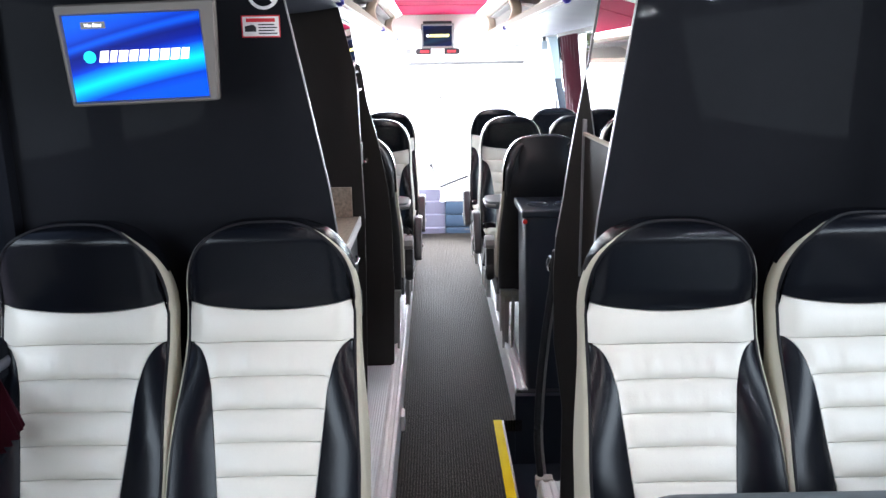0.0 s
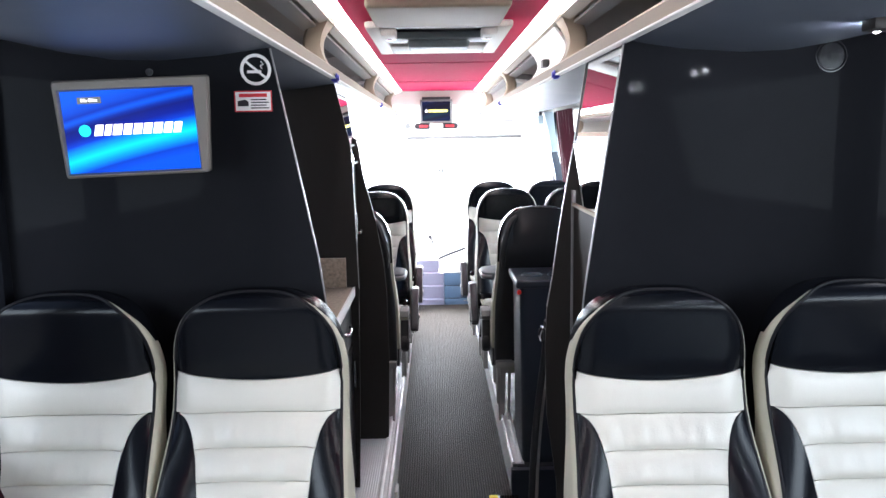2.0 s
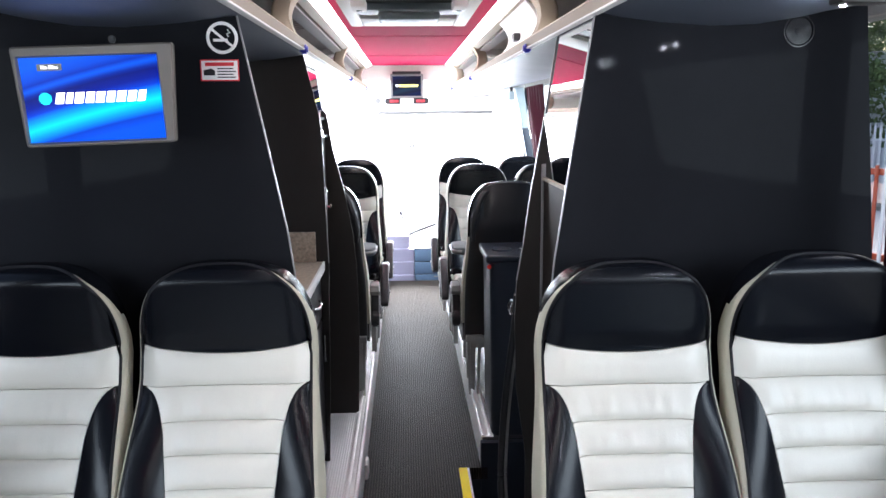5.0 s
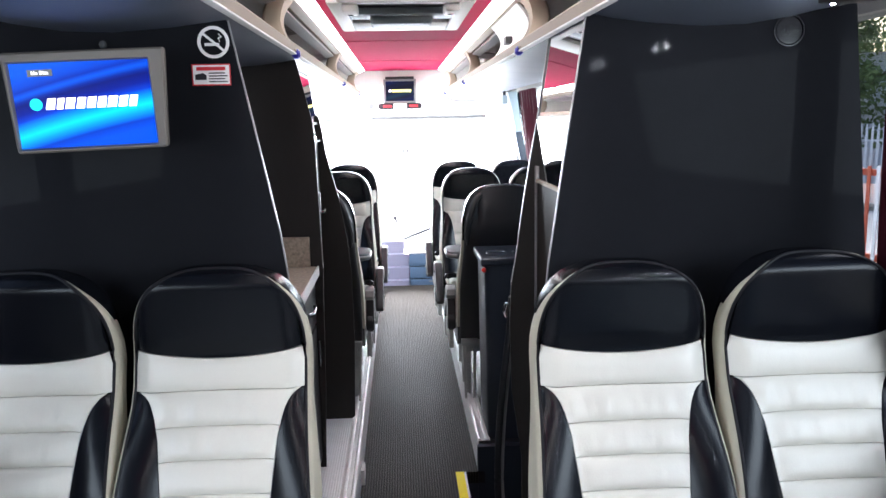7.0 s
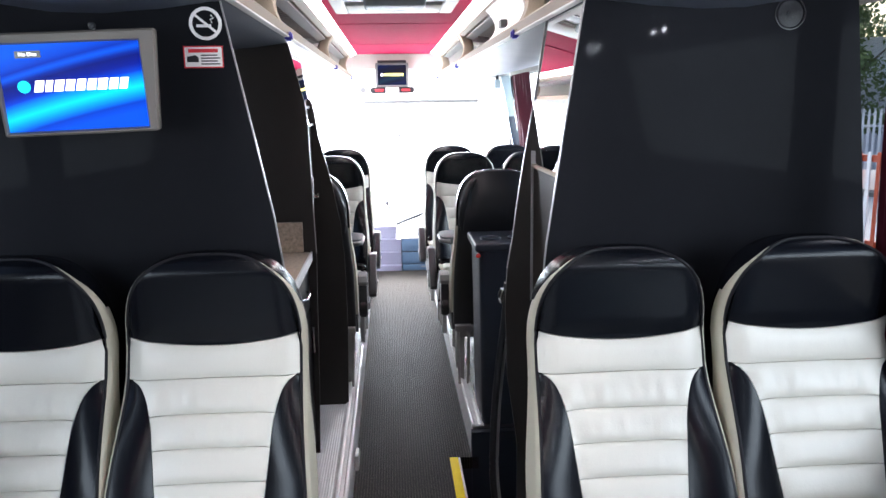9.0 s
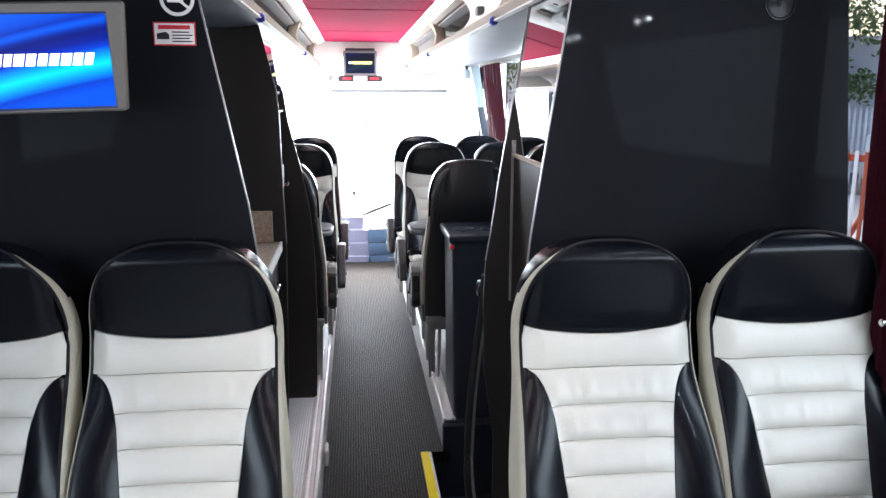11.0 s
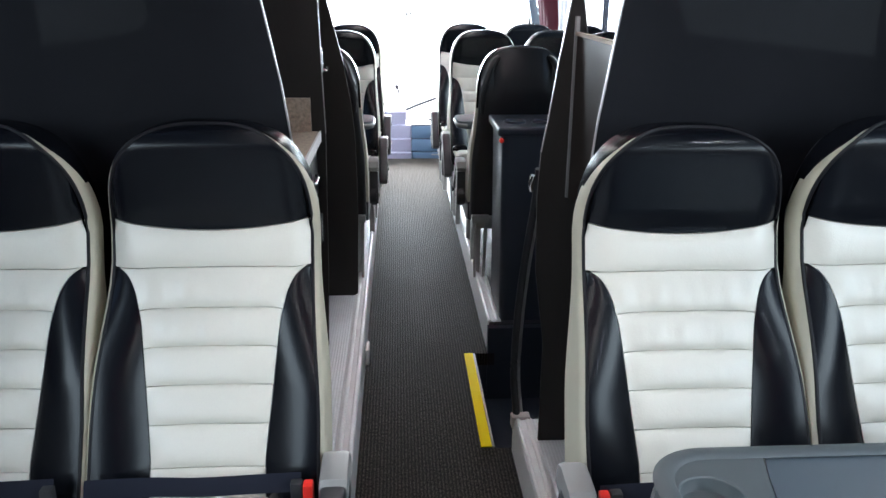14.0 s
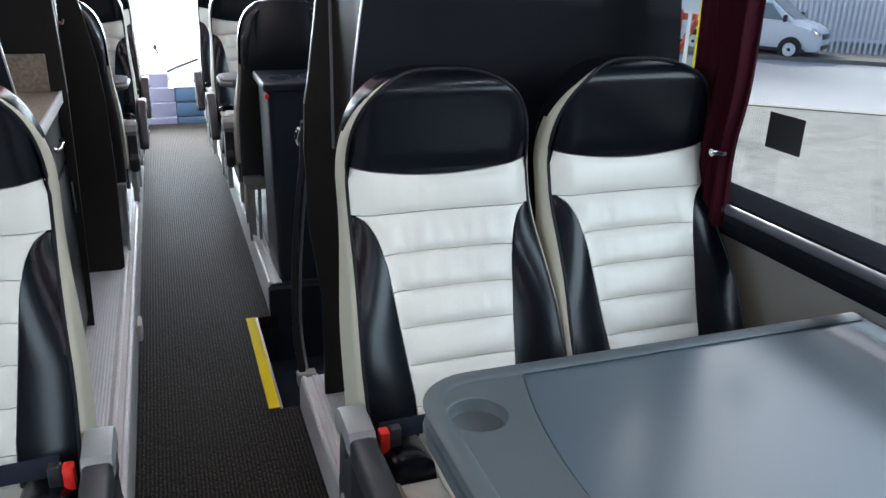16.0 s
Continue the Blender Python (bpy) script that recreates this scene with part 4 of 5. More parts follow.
def seat(arm, label, group, belted=True):
    """A coach seat facing -y; arm: -1 or 1 for the side with the armrest, 0 for none. Its origin lies on the platform below the backrest's face."""
    ob = thing("coach_seat", label, "seat", group)
    backrest(ob)
    cu = part("cushion", block((-0.215, -0.60, 0.33), (0.215, -0.10, 0.41), 0.02), M_SHELL, ob, "black seat pan")
    part("pad", cushion_pad(-0.125, 0.125, -0.215, -0.63, 0.38, 0.490, 0.018), M_WHITE, cu, "pale leather cushion")
    for sd in (-1, 1):
        a, b = sorted((sd * 0.127, sd * 0.224))
        part("bolster", cushion_pad(a, b, -0.20, -0.385, 0.38, 0.498, 0.022), M_BLACK, cu, "black leather cushion bolster")
        a, b = sorted((sd * 0.1265, sd * 0.203))
        part("wing", cushion_pad(a, b, -0.387, -0.63, 0.38, 0.497, 0.016), M_WHITE, cu, "pale leather cushion wing")
        part("border", tube([(sd * 0.213, -0.386, 0.494), (sd * 0.212, -0.50, 0.500), (sd * 0.211, -0.58, 0.503), (sd * 0.208, -0.622, 0.465)], 0.010, 8), M_CREAM, cu, "cream leather border")
    # frame and legs
    part("beam", block((-0.20, -0.34, 0.27), (0.20, -0.28, 0.33), 0.01), M_STEEL, ob, "steel cross beam")
    part("beam", block((-0.20, -0.10, 0.27), (0.20, -0.04, 0.33), 0.01), M_STEEL, ob, "steel cross beam")
    side = arm or 1
    for yy in (-0.30, -0.10):
        part("leg", prism([(yy - 0.05, 0.27), (yy + 0.05, 0.27), (yy + 0.01, 0.006), (yy - 0.05, 0.006)], "x", side * 0.185 - 0.015, side * 0.185 + 0.015, 0.004), M_STEEL, ob, "pressed steel leg")
    # belt, buckle
    if belted:
        part("belt", tube(smooth_line([(-0.218, -0.29, 0.556), (-0.10, -0.288, 0.558), (0.0, -0.287, 0.554), (0.10, -0.288, 0.558), (0.20, -0.292, 0.564)], 6), 0.0185, 8, 0.10, up=(0, -0.87, 0.5)), M_BELT, ob, "dark seat belt webbing")
        sd = arm or 1
        bk = part("buckle", block((sd * 0.192 - 0.012, -0.312, 0.500), (sd * 0.192 + 0.012, -0.290, 0.572), 0.005), M_DARK, ob, "black belt buckle")
        if arm:
            part("button", block((sd * 0.214 - 0.010, -0.315, 0.520), (sd * 0.214 + 0.010, -0.288, 0.568), 0.005), M_REDPL, bk, "red release button")
            part("stalk", tube([(sd * 0.214, -0.30, 0.42), (sd * 0.214, -0.30, 0.50)], 0.012, 8, 0.6), M_CREAM, bk, "cream belt stalk")
    if arm:
        x = arm * 0.266
        if belted:
            bm = block((x - 0.026, -0.66, 0.535), (x + 0.026, -0.335, 0.588), 0.014, 3)
        else:  # let down, sloping towards the cushion's front
            bm = prism([(-0.30, 0.585), (-0.33, 0.600), (-0.36, 0.590), (-0.56, 0.415), (-0.565, 0.385), (-0.54, 0.365), (-0.50, 0.375), (-0.31, 0.535)], "x", x - 0.024, x + 0.024, 0.010)
        am = part("armrest", bm, M_DARK, ob, "black padded armrest")
        part("slot", block((x + arm * 0.022, -0.32, 0.530), (x + arm * 0.0295, -0.28, 0.565), 0.002), M_DARK, am, "dark release slot")
        part("drum", disc((x, -0.275, 0.400), 0.062, 0.046, "x", 24, 0.008), M_DARK, am, "black hinge drum")
        part("pin", disc((x + arm * 0.026, -0.275, 0.400), 0.014, 0.008, "x", 14, 0.003), M_STEEL, am, "steel pin")
        xa = arm * 0.180
        for dx0, dx1 in ((-0.040, -0.022), (0.022, 0.040)):
            part("leg", prism([(xa + dx0 * 1.0, 0.33), (xa + dx1 * 1.0, 0.33), (xa + dx1 * 0.75, 0.006), (xa + dx0 * 0.75, 0.006)], "y", -0.035, -0.015, 0.003), M_STEEL, ob, "pressed steel leg")
        part("leg_head", block((xa - 0.046, -0.045, 0.315), (xa + 0.046, -0.005, 0.350), 0.004), M_STEEL, ob, "steel leg head")
        part("hinge_cover", prism([(-0.345, 0.545), (-0.350, 0.580), (-0.335, 0.597), (-0.255, 0.602), (-0.228, 0.590), (-0.215, 0.56), (-0.222, 0.540), (-0.24, 0.535)], "x", x - 0.028, x + 0.028, 0.012), M_GREY, am, "grey plastic hinge cover")
        part("bracket", prism([(-0.33, 0.33), (-0.342, 0.543), (-0.24, 0.533), (-0.22, 0.36)], "x", x - 0.024, x + 0.022, 0.006), M_DARK, am, "black hinge bracket")
        part("side_plate", prism([(-0.50, 0.27), (-0.50, 0.40), (-0.16, 0.44), (-0.12, 0.30), (-0.20, 0.27)], "x", arm * 0.228 - 0.008, arm * 0.228 + 0.008, 0.004), M_DARK, ob, "black side plate")
    return ob


G1 = "seats facing the rear table bay"
seat_a = seat(1, "black and white leather coach seat with cream piping beside the aisle", G1)
seat_b = seat(-1, "black and white leather coach seat with cream piping beside the aisle", G1)
seat_w = seat(0, "black and white leather coach seat beside the window", G1)
seat_a.matrix_basis = pose(-0.531, 1.935, FLOOR)
seat_b.matrix_basis = pose(0.466, 1.873, FLOOR)
seat_w.matrix_basis = pose(-1.004, 1.935, FLOOR)
copy_thing(seat_w, pose(0.942, 1.868, FLOOR) @ Matrix.Scale(1.012, 4))
G2 = "seats in the front of the coach"
front_l = seat(1, "black and white leather coach seat in the front bay", G2, False)
front_r = seat(-1, "black and white leather coach seat in the front bay", G2, False)
front_w = seat(0, "black and white leather coach seat in the front bay", G2, False)
front_l.matrix_basis, front_r.matrix_basis, front_w.matrix_basis = pose(-0.49, 5.4, FLOOR), pose(0.435, 5.55, FLOOR), pose(-0.96, 5.4, FLOOR)
for src, x, y, turn in ((front_w, 0.915, 5.55, 0), (front_r, 0.405, 6.45, 0), (front_w, 0.885, 6.45, 0),
                        (front_l, -0.475, 6.25, 0), (front_w, -0.945, 6.25, 0)):
    tagged(copy_thing(src, pose(x, y, FLOOR, 0, 0, turn)), "black and white leather coach seat in the front bay", "seat", G2)
for src, x, y in ((front_l, 0.470, 4.20), (front_w, 0.95, 4.20), (front_r, -0.535, 4.22), (front_w, -1.0, 4.22)):
    tagged(copy_thing(src, pose(x, y, FLOOR, 0, 0, 180)), "coach seat turned away, showing its black moulded back", "seat", G2)


# ---- tables ----
def bay_table(name, label, side, x0, x1, y0, y1, z, big):
    """A table from the window wall towards the aisle, with rounded corners, rim, inlay and cup recesses."""
    ob = thing(name, label, "table", "bay tables")

    def rounded(inset, r):
        xa, xb = x0 + inset, x1 - inset
        ya, yb = y0 + inset, y1 - inset
        pts = []
        if side > 0:
            corners = (((xa + r), (yb - r), 90), ((xa + r), (ya + r), 180))
            for cx, cy, a0 in corners:
                for k in range(9):
                    a = radians(a0 + 90 * k / 8)
                    pts.append((cx + r * math.cos(a), cy + r * math.sin(a)))
            return pts + [(xb, ya), (xb, yb)]
        corners = (((xb - r), (ya + r), 270), ((xb - r), (yb - r), 0))
        for cx, cy, a0 in corners:
            for k in range(9):
                a = radians(a0 + 90 * k / 8)
                pts.append((cx + r * math.cos(a), cy + r * math.sin(a)))
        return pts + [(xa, yb), (xa, ya)]

    if not big:
        part("tabletop", prism(rounded(0, 0.06), "z", z - 0.045, z, 0.012), M_TABLE, ob, "dark grey plastic top")
        part("edge_band", tube([(x, y, z - 0.022) for x, y in rounded(-0.002, 0.06)[:18]], 0.009, 8), M_GREY, ob, "paler rounded edge")
        xe = x0 + 0.09 if side > 0 else x1 - 0.09
        part("leg", tube([(xe, (y0 + y1) / 2, FLOOR), (xe, (y0 + y1) / 2, z - 0.04)], 0.018, 10), M_STEEL, ob, "steel post")
    part("leg", block(((x0 + x1) / 2 - 0.03, (y0 + y1) / 2 - 0.02, FLOOR), ((x0 + x1) / 2 + 0.03, (y0 + y1) / 2 + 0.02, z - 0.03), 0.006), M_STEEL, ob, "steel leg")
    return ob, rounded


TZ = 0.88
tx0, ty0, ty1 = 0.258, 0.74, 1.44
table, rounded = bay_table("bay_table", "dark slate-grey bay table with moulded rim and cup recess", 1, tx0, 1.262, ty0, ty1, TZ, True)
CUPS = [(0.338, ty1 - 0.128), (0.338, ty0 + 0.128)]
CR = 0.049
# rim: a ring round the inlay, the aisle end with cup recesses cut as real hollows
bm = bmesh.new()
prism(rounded(0, 0.105), "z", TZ - 0.055, TZ - 0.034, 0.008, bm=bm)
part("base", bm, M_TABLE, table)


def bowed(y):
    """The curved edge between the moulded end and the inlay."""
    t = (y - (ty0 + ty1) / 2) / ((ty1 - ty0) / 2)
    return 0.410 + 0.062 * t * t


def end_piece():
    """The moulded end with round openings, built as bands between the outline and the openings."""
    bm = bmesh.new()
    outer = []
    for p in rounded(0.006, 0.100)[:18]:
        outer.append(p)
    inner = [(bowed(ty0 + 0.022 + (ty1 - ty0 - 0.044) * k / 24), ty0 + 0.022 + (ty1 - ty0 - 0.044) * k / 24) for k in range(25)]
    loop = outer + inner
    z = TZ
    top = [bm.verts.new((x, y, z)) for x, y in loop]
    edges = [bm.edges.new((top[k], top[(k + 1) % len(top)])) for k in range(len(top))]
    for cx, cy in CUPS:
        ring = [bm.verts.new((cx + (CR + 0.004) * math.cos(a), cy + (CR + 0.004) * math.sin(a), z)) for a in (2 * math.pi * k / 32 for k in range(32))]
        edges += [bm.edges.new((ring[k], ring[(k + 1) % 32])) for k in range(32)]
    bmesh.ops.triangle_fill(bm, use_beauty=True, use_dissolve=False, edges=edges)
    low = [bm.verts.new((v.co.x, v.co.y, z - 0.036)) for v in top]
    for k in range(len(top)):
        bm.faces.new((top[k], top[(k + 1) % len(top)], low[(k + 1) % len(top)], low[k]))
    return bm


part("moulded_end", end_piece(), M_TABLE, table, "moulded grey end", smooth=False)
for cx, cy in CUPS:
    bm = bmesh.new()
    rings = []
    for r, z in ((CR + 0.006, 0.0003), (CR + 0.0035, 0.0007), (CR + 0.0012, 0.0), (CR, -0.0015), (CR - 0.0001, -0.003), (CR - 0.0004, -0.0225), (CR - 0.0020, -0.0245), (CR - 0.0060, -0.0250), (CR - 0.0100, -0.0251), (0.020, -0.0252), (0.006, -0.0253)):
        rings.append([bm.verts.new((cx + r * math.cos(2 * math.pi * k / 32), cy + r * math.sin(2 * math.pi * k / 32), TZ + z)) for k in range(32)])
    for a, b in zip(rings, rings[1:]):
        for k in range(32):
            bm.faces.new((a[k], a[(k + 1) % 32], b[(k + 1) % 32], b[k]))
    for ring in (rings[3], rings[5]):
        for k in range(32):
            bm.edges.get((ring[k], ring[(k + 1) % 32])).smooth = False
    bm.faces.new(rings[-1])
    part("cup_recess", bm, M_TABLE, table, "round cup recess with a sharp lip")
# raised outer rim
rim = [(x, y, TZ + 0.0005) for x, y in rounded(0.016, 0.089)]
part("rim", tube([rim[-1]] + rim[0:18] + [rim[-2]], 0.017, 10, 0.26), M_TABLE, table, "raised rounded rim")
bm = bmesh.new()
inlay = [(bowed(ty0 + 0.022 + (ty1 - ty0 - 0.044) * k / 24) + 0.003, ty0 + 0.022 + (ty1 - ty0 - 0.044) * k / 24) for k in range(25)]
prism(inlay + [(1.258, ty1 - 0.022), (1.258, ty0 + 0.022)], "z", TZ - 0.034, TZ - 0.003, bm=bm)
part("inlay", bm, M_TABLEIN, table, "slate blue textured inlay", smooth=False)
for sd, a, b in ((1, 0.205, 1.16), (-1, -1.16, -0.275)):
    bay_table("bay_table", "small grey bay table with a rounded aisle end", sd, a, b, 4.75, 5.02, 0.885, False)


# ---- screens ----
def screen_picture(name, wide, tall, strength, dim):
    """The start picture of a player: blue bands of light, drawn by the surface's own coordinates."""
    m = bpy.data.materials.new(name)
    m.use_nodes = True
    n, l = m.node_tree.nodes, m.node_tree.links
    b = n["Principled BSDF"]
    b.inputs["Base Color"].default_value = (0.01, 0.01, 0.012, 1)
    b.inputs["Roughness"].default_value = 0.25
    b.inputs["Specular IOR Level"].default_value = 0.06
    co = n.new("ShaderNodeTexCoord")
    sp = n.new("ShaderNodeSeparateXYZ")
    l.new(co.outputs["Object"], sp.inputs[0])

    def calc(op, a, c, d=None):
        q = n.new("ShaderNodeMath")
        q.operation = op
        for i, val in enumerate((a, c, d)):
            if val is None:
                continue
            if isinstance(val, (int, float)):
                q.inputs[i].default_value = val
            else:
                l.new(val, q.inputs[i])
        return q.outputs[0]

    u = calc("DIVIDE", sp.outputs["X"], wide)      # -0.5 .. 0.5
    v = calc("DIVIDE", sp.outputs["Z"], tall)
    bend = calc("MULTIPLY", calc("MULTIPLY", u, u), 0.10)
    w = calc("ADD", calc("MULTIPLY_ADD", u, -0.36, v), bend)
    ramp = n.new("ShaderNodeValToRGB")
    el = ramp.color_ramp.elements
    stops = ((0.0, (0.0, 0.06, 0.55)), (0.10, (0.0, 0.03, 0.36)), (0.19, (0.0, 0.22, 0.80)), (0.28, (0.0, 0.52, 0.95)), (0.37, (0.0, 0.22, 0.85)), (0.46, (0.0, 0.03, 0.40)), (0.54, (0.0, 0.008, 0.20)), (0.64, (0.0, 0.004, 0.12)),
             (0.685, (0.0, 0.015, 0.22)), (0.745, (0.0, 0.07, 0.55)), (0.80, (0.0, 0.02, 0.28)), (0.86, (0.0, 0.045, 0.42)), (1.0, (0.0, 0.07, 0.55)))
    el[0].position, el[0].color = stops[0][0], (*stops[0][1], 1)
    el[1].position, el[1].color = stops[-1][0], (*stops[-1][1], 1)
    for p, c in stops[1:-1]:
        q = el.new(p)
        q.color = (*[x * dim for x in c], 1)
    l.new(calc("ADD", w, 0.45), ramp.inputs["Fac"])
    l.new(ramp.outputs["Color"], b.inputs["Emission Color"])
    b.inputs["Emission Strength"].default_value = strength
    return m


M_GLOWWHITE = glowing("lit_white_letters", (0.95, 0.97, 1.0), 0.9)
M_GLOWCYAN = glowing("lit_cyan_dot", (0.0, 0.50, 0.62), 0.9)
M_GLOWYELLOW = glowing("lit_yellow_letters", (0.9, 0.85, 0.2), 0.8)


def monitor(label, m, wide, tall, bezel, strength, dim, letters):
    """bezel: its widths at the upper left, upper right, lower right, lower left, top and bottom."""
    ob = thing("monitor", label, "monitor")
    ob.matrix_basis = m
    # a bezel ring round the screen, and a shallow back
    bm = bmesh.new()
    W, T = wide / 2 + min(bezel), tall / 2 + min(bezel)
    rings = []
    for trim, y, r in ((0.0, 0.022, 0.008), (0.0, 0.001, 0.008), (0.004, -0.004, 0.006), (1.0, -0.004, 0.003), (1.0, 0.003, 0.002), (1.0, 0.014, 0.002)):
        gap = 0.004 if y == -0.004 else 0.0
        ul, ur, lr, ll, up, down = (gap if trim == 1.0 else b - trim for b in bezel)
        a, b, ring = wide / 2, tall / 2, []
        for cx, cz, a0 in ((a + ur - r, b + up - r, 0), (r - a - ul, b + up - r, 90), (r - a - ll, r - b - down, 180), (a + lr - r, r - b - down, 270)):
            for k in range(6):
                g = radians(a0 + 18 * k)
                ring.append(bm.verts.new((cx + r * math.cos(g), y, cz + r * math.sin(g))))
        rings.append(ring)
    for p, q in zip(rings, rings[1:] + rings[:1]):
        for k in range(24):
            bm.faces.new((p[k], p[(k + 1) % 24], q[(k + 1) % 24], q[k]))
    part("bezel", bm, M_BEZEL if strength > 0.5 else M_GREY, ob)
    part("back", block((-W + 0.01, 0.020, -T + 0.01), (W - 0.01, 0.055, T - 0.01), 0.012), M_DARK, ob, "black back cover")
    scr = part("screen", block((-wide / 2, 0.002, -tall / 2), (wide / 2, 0.010, tall / 2)), screen_picture("screen_picture", wide, tall, strength, dim), ob, "lit blue start picture", smooth=False)
    lay = Matrix.Rotation(math.pi / 2, 4, "X")
    # the maker's mark: a dot and a plain word-long bar of strokes
    part("mark_dot", disc((-0.345 * wide, 0.0006, 0.02 * tall), 0.045 * wide, 0.001, "y", 28), M_GLOWCYAN if strength > 0.5 else M_GLOWWHITE, scr, "cyan dot")
    x = -0.285 * wide
    hgt = 0.130 * tall
    for ww in (0.070, 0.057, 0.074, 0.070, 0.070, 0.070, 0.074, 0.070, 0.064):
        a, b2 = x + 0.005 * wide, x + ww * wide - 0.004 * wide
        sh = 0.022 * wide
        bar = prism([(a, 0.02 * tall - hgt / 2), (b2, 0.02 * tall - hgt / 2), (b2 + sh, 0.02 * tall + hgt / 2), (a + sh, 0.02 * tall + hgt / 2)], "y", 0.0002, 0.001)
        part("mark_bar", bar, M_GLOWWHITE if strength > 0.5 else M_GLOWYELLOW, scr, "pale plain bar of the mark", smooth=False)
        x += ww * wide + 0.006 * wide
    if letters:
        part("caption_box", block((-0.375 * wide, 0.0010, 0.345 * tall), (-0.195 * wide, 0.0018, 0.425 * tall)), M_SCREEN, scr, "dark box behind the caption", smooth=False)
        lettering("No Disc", 0.058 * tall, Matrix.Translation((-0.285 * wide, 0.0004, 0.385 * tall)) @ lay, M_GLOWWHITE, "caption", scr, "small white screen caption", bold=0.0001)
    return ob


tv = monitor("tilted flat monitor with silver bezel and lit blue screen", pose(-0.7983, 1.922, 1.7449, 4.3, -1.87, 3.0), 0.307, 0.193, (0.0155, 0.0385, 0.0225, 0.0102, 0.0250, 0.0110), 0.76, 1.0, True)
part("bracket", block((-0.05, 0.05, -0.06), (0.05, 0.148, 0.07), 0.008), M_DARK, tv, "black wall bracket")
ftv = monitor("small flat monitor under the header, showing a dim dark screen", pose(-0.053, 8.42, 1.987, 6, 0, 0), 0.300, 0.205, (0.022,) * 6, 0.05, 0.5, False)
part("bracket", block((-0.15, -0.02, 0.125), (0.15, 0.06, 0.15), 0.006), M_DARK, ftv, "dark ceiling bracket")

sign = thing("camera_sign", "dark oval sign with a lit white plate below the front monitor", "sign")
cap = []
for k in range(24):
    a = 2 * math.pi * k / 24
    cap.append((-0.054 + math.copysign(0.20, math.cos(a)) + 0.032 * math.cos(a), 1.832 + 0.032 * math.sin(a)))
part("body", prism(cap, "y", 8.415, 8.44, 0.004), M_DARK, sign)
part("plate", block((-0.124, 8.408, 1.805), (0.016, 8.416, 1.860), 0.002), M_PAPER, sign, "white plate")
lettering("CCTV", 0.05, pose(-0.054, 8.407, 1.8325, 90, 0, 0), M_REDINK, "plate_text", sign, "red letters on the plate")
for xx in (-0.19, 0.09):
    part("display", block((xx - 0.045, 8.411, 1.820), (xx + 0.045, 8.416, 1.845), 0.002), glowing("lit_red_digits", (0.6, 0.03, 0.04), 0.16), sign, "red lit display bar")
snd = thing("speaker_grille", "small dark round speaker in the white header", "speaker")
part("body", disc((-0.36, 8.44, 1.835), 0.03, 0.03, "y", 20, 0.006), M_GREY, snd)

# ---- stickers ----
st = thing("no_smoking_sticker", "round white no smoking sticker on the black partition", "sticker")
sx, sz, r0 = -0.530, 1.896, 0.0395


def ring_y(cx, cz, r1, r2, y0, y1, n=40):
    bm = bmesh.new()
    rows = []
    for y, r in ((y0, r1), (y0, r2), (y1, r2), (y1, r1)):
        rows.append([bm.verts.new((cx + r * math.cos(2 * math.pi * k / n), y, cz + r * math.sin(2 * math.pi * k / n))) for k in range(n)])
    for a, b in zip(rows, rows[1:] + rows[:1]):
        for k in range(n):
            bm.faces.new((a[k], a[(k + 1) % n], b[(k + 1) % n], b[k]))
    return bm


part("ring", ring_y(sx, sz, r0, r0 * 0.80, PY - 0.0016, PY - 0.0004), M_PAPER, st, "white ring", smooth=False)
c, s = math.cos(radians(-40)), math.sin(radians(-40))
part("bar", prism([(sx + c * a - s * b, sz + s * a + c * b) for a, b in ((-r0 * 0.82, -0.003), (r0 * 0.82, -0.003), (r0 * 0.82, 0.003), (-r0 * 0.82, 0.003))], "y", PY - 0.0016, PY - 0.0004), M_PAPER, st, "white bar", smooth=False)
part("cigarette", block((sx - 0.022, PY - 0.0013, sz - 0.009), (sx + 0.014, PY - 0.0003, sz - 0.002)), M_PAPER, st, smooth=False)
bm = tube([(sx + 0.016, PY - 0.001, sz + 0.002), (sx + 0.012, PY - 0.001, sz + 0.009), (sx + 0.020, PY - 0.001, sz + 0.013), (sx + 0.014, PY - 0.001, sz + 0.020)], 0.002, 6)
part("smoke", bm, M_PAPER, st)
nt = thing("notice_sticker", "small white notice with a red heading on the partition", "sticker")
nx0, nx1, nz0, nz1 = -0.588, -0.492, 1.790, 1.843
part("sheet", block((nx0, PY - 0.0012, nz0), (nx1, PY - 0.0002, nz1)), M_REDINK, nt, "red border", smooth=False)
part("field", block((nx0 + 0.003, PY - 0.0016, nz0 + 0.003), (nx1 - 0.003, PY - 0.0011, nz1 - 0.003)), M_PAPER, nt, "white field", smooth=False)
part("heading", block((nx0 + 0.012, PY - 0.0020, nz1 - 0.016), (nx1 - 0.012, PY - 0.0015, nz1 - 0.007)), M_REDINK, nt, "red heading bar", smooth=False)
part("picture", prism([(nx0 + 0.008, nz0 + 0.014), (nx0 + 0.036, nz0 + 0.014), (nx0 + 0.036, nz0 + 0.025), (nx0 + 0.028, nz0 + 0.031), (nx0 + 0.008, nz0 + 0.027)], "y", PY - 0.0020, PY - 0.0015), M_INK, nt, "dark vehicle shape", smooth=False)
for k in range(4):
    part("line", block((nx0 + 0.042, PY - 0.0020, nz0 + 0.008 + 0.007 * k), (nx1 - 0.008 - 0.006 * (k % 2), PY - 0.0015, nz0 + 0.011 + 0.007 * k)), M_INK, nt, "grey text bar", smooth=False)
sc = thing("suction_disc", "clear round suction disc on the black partition", "suction cup")
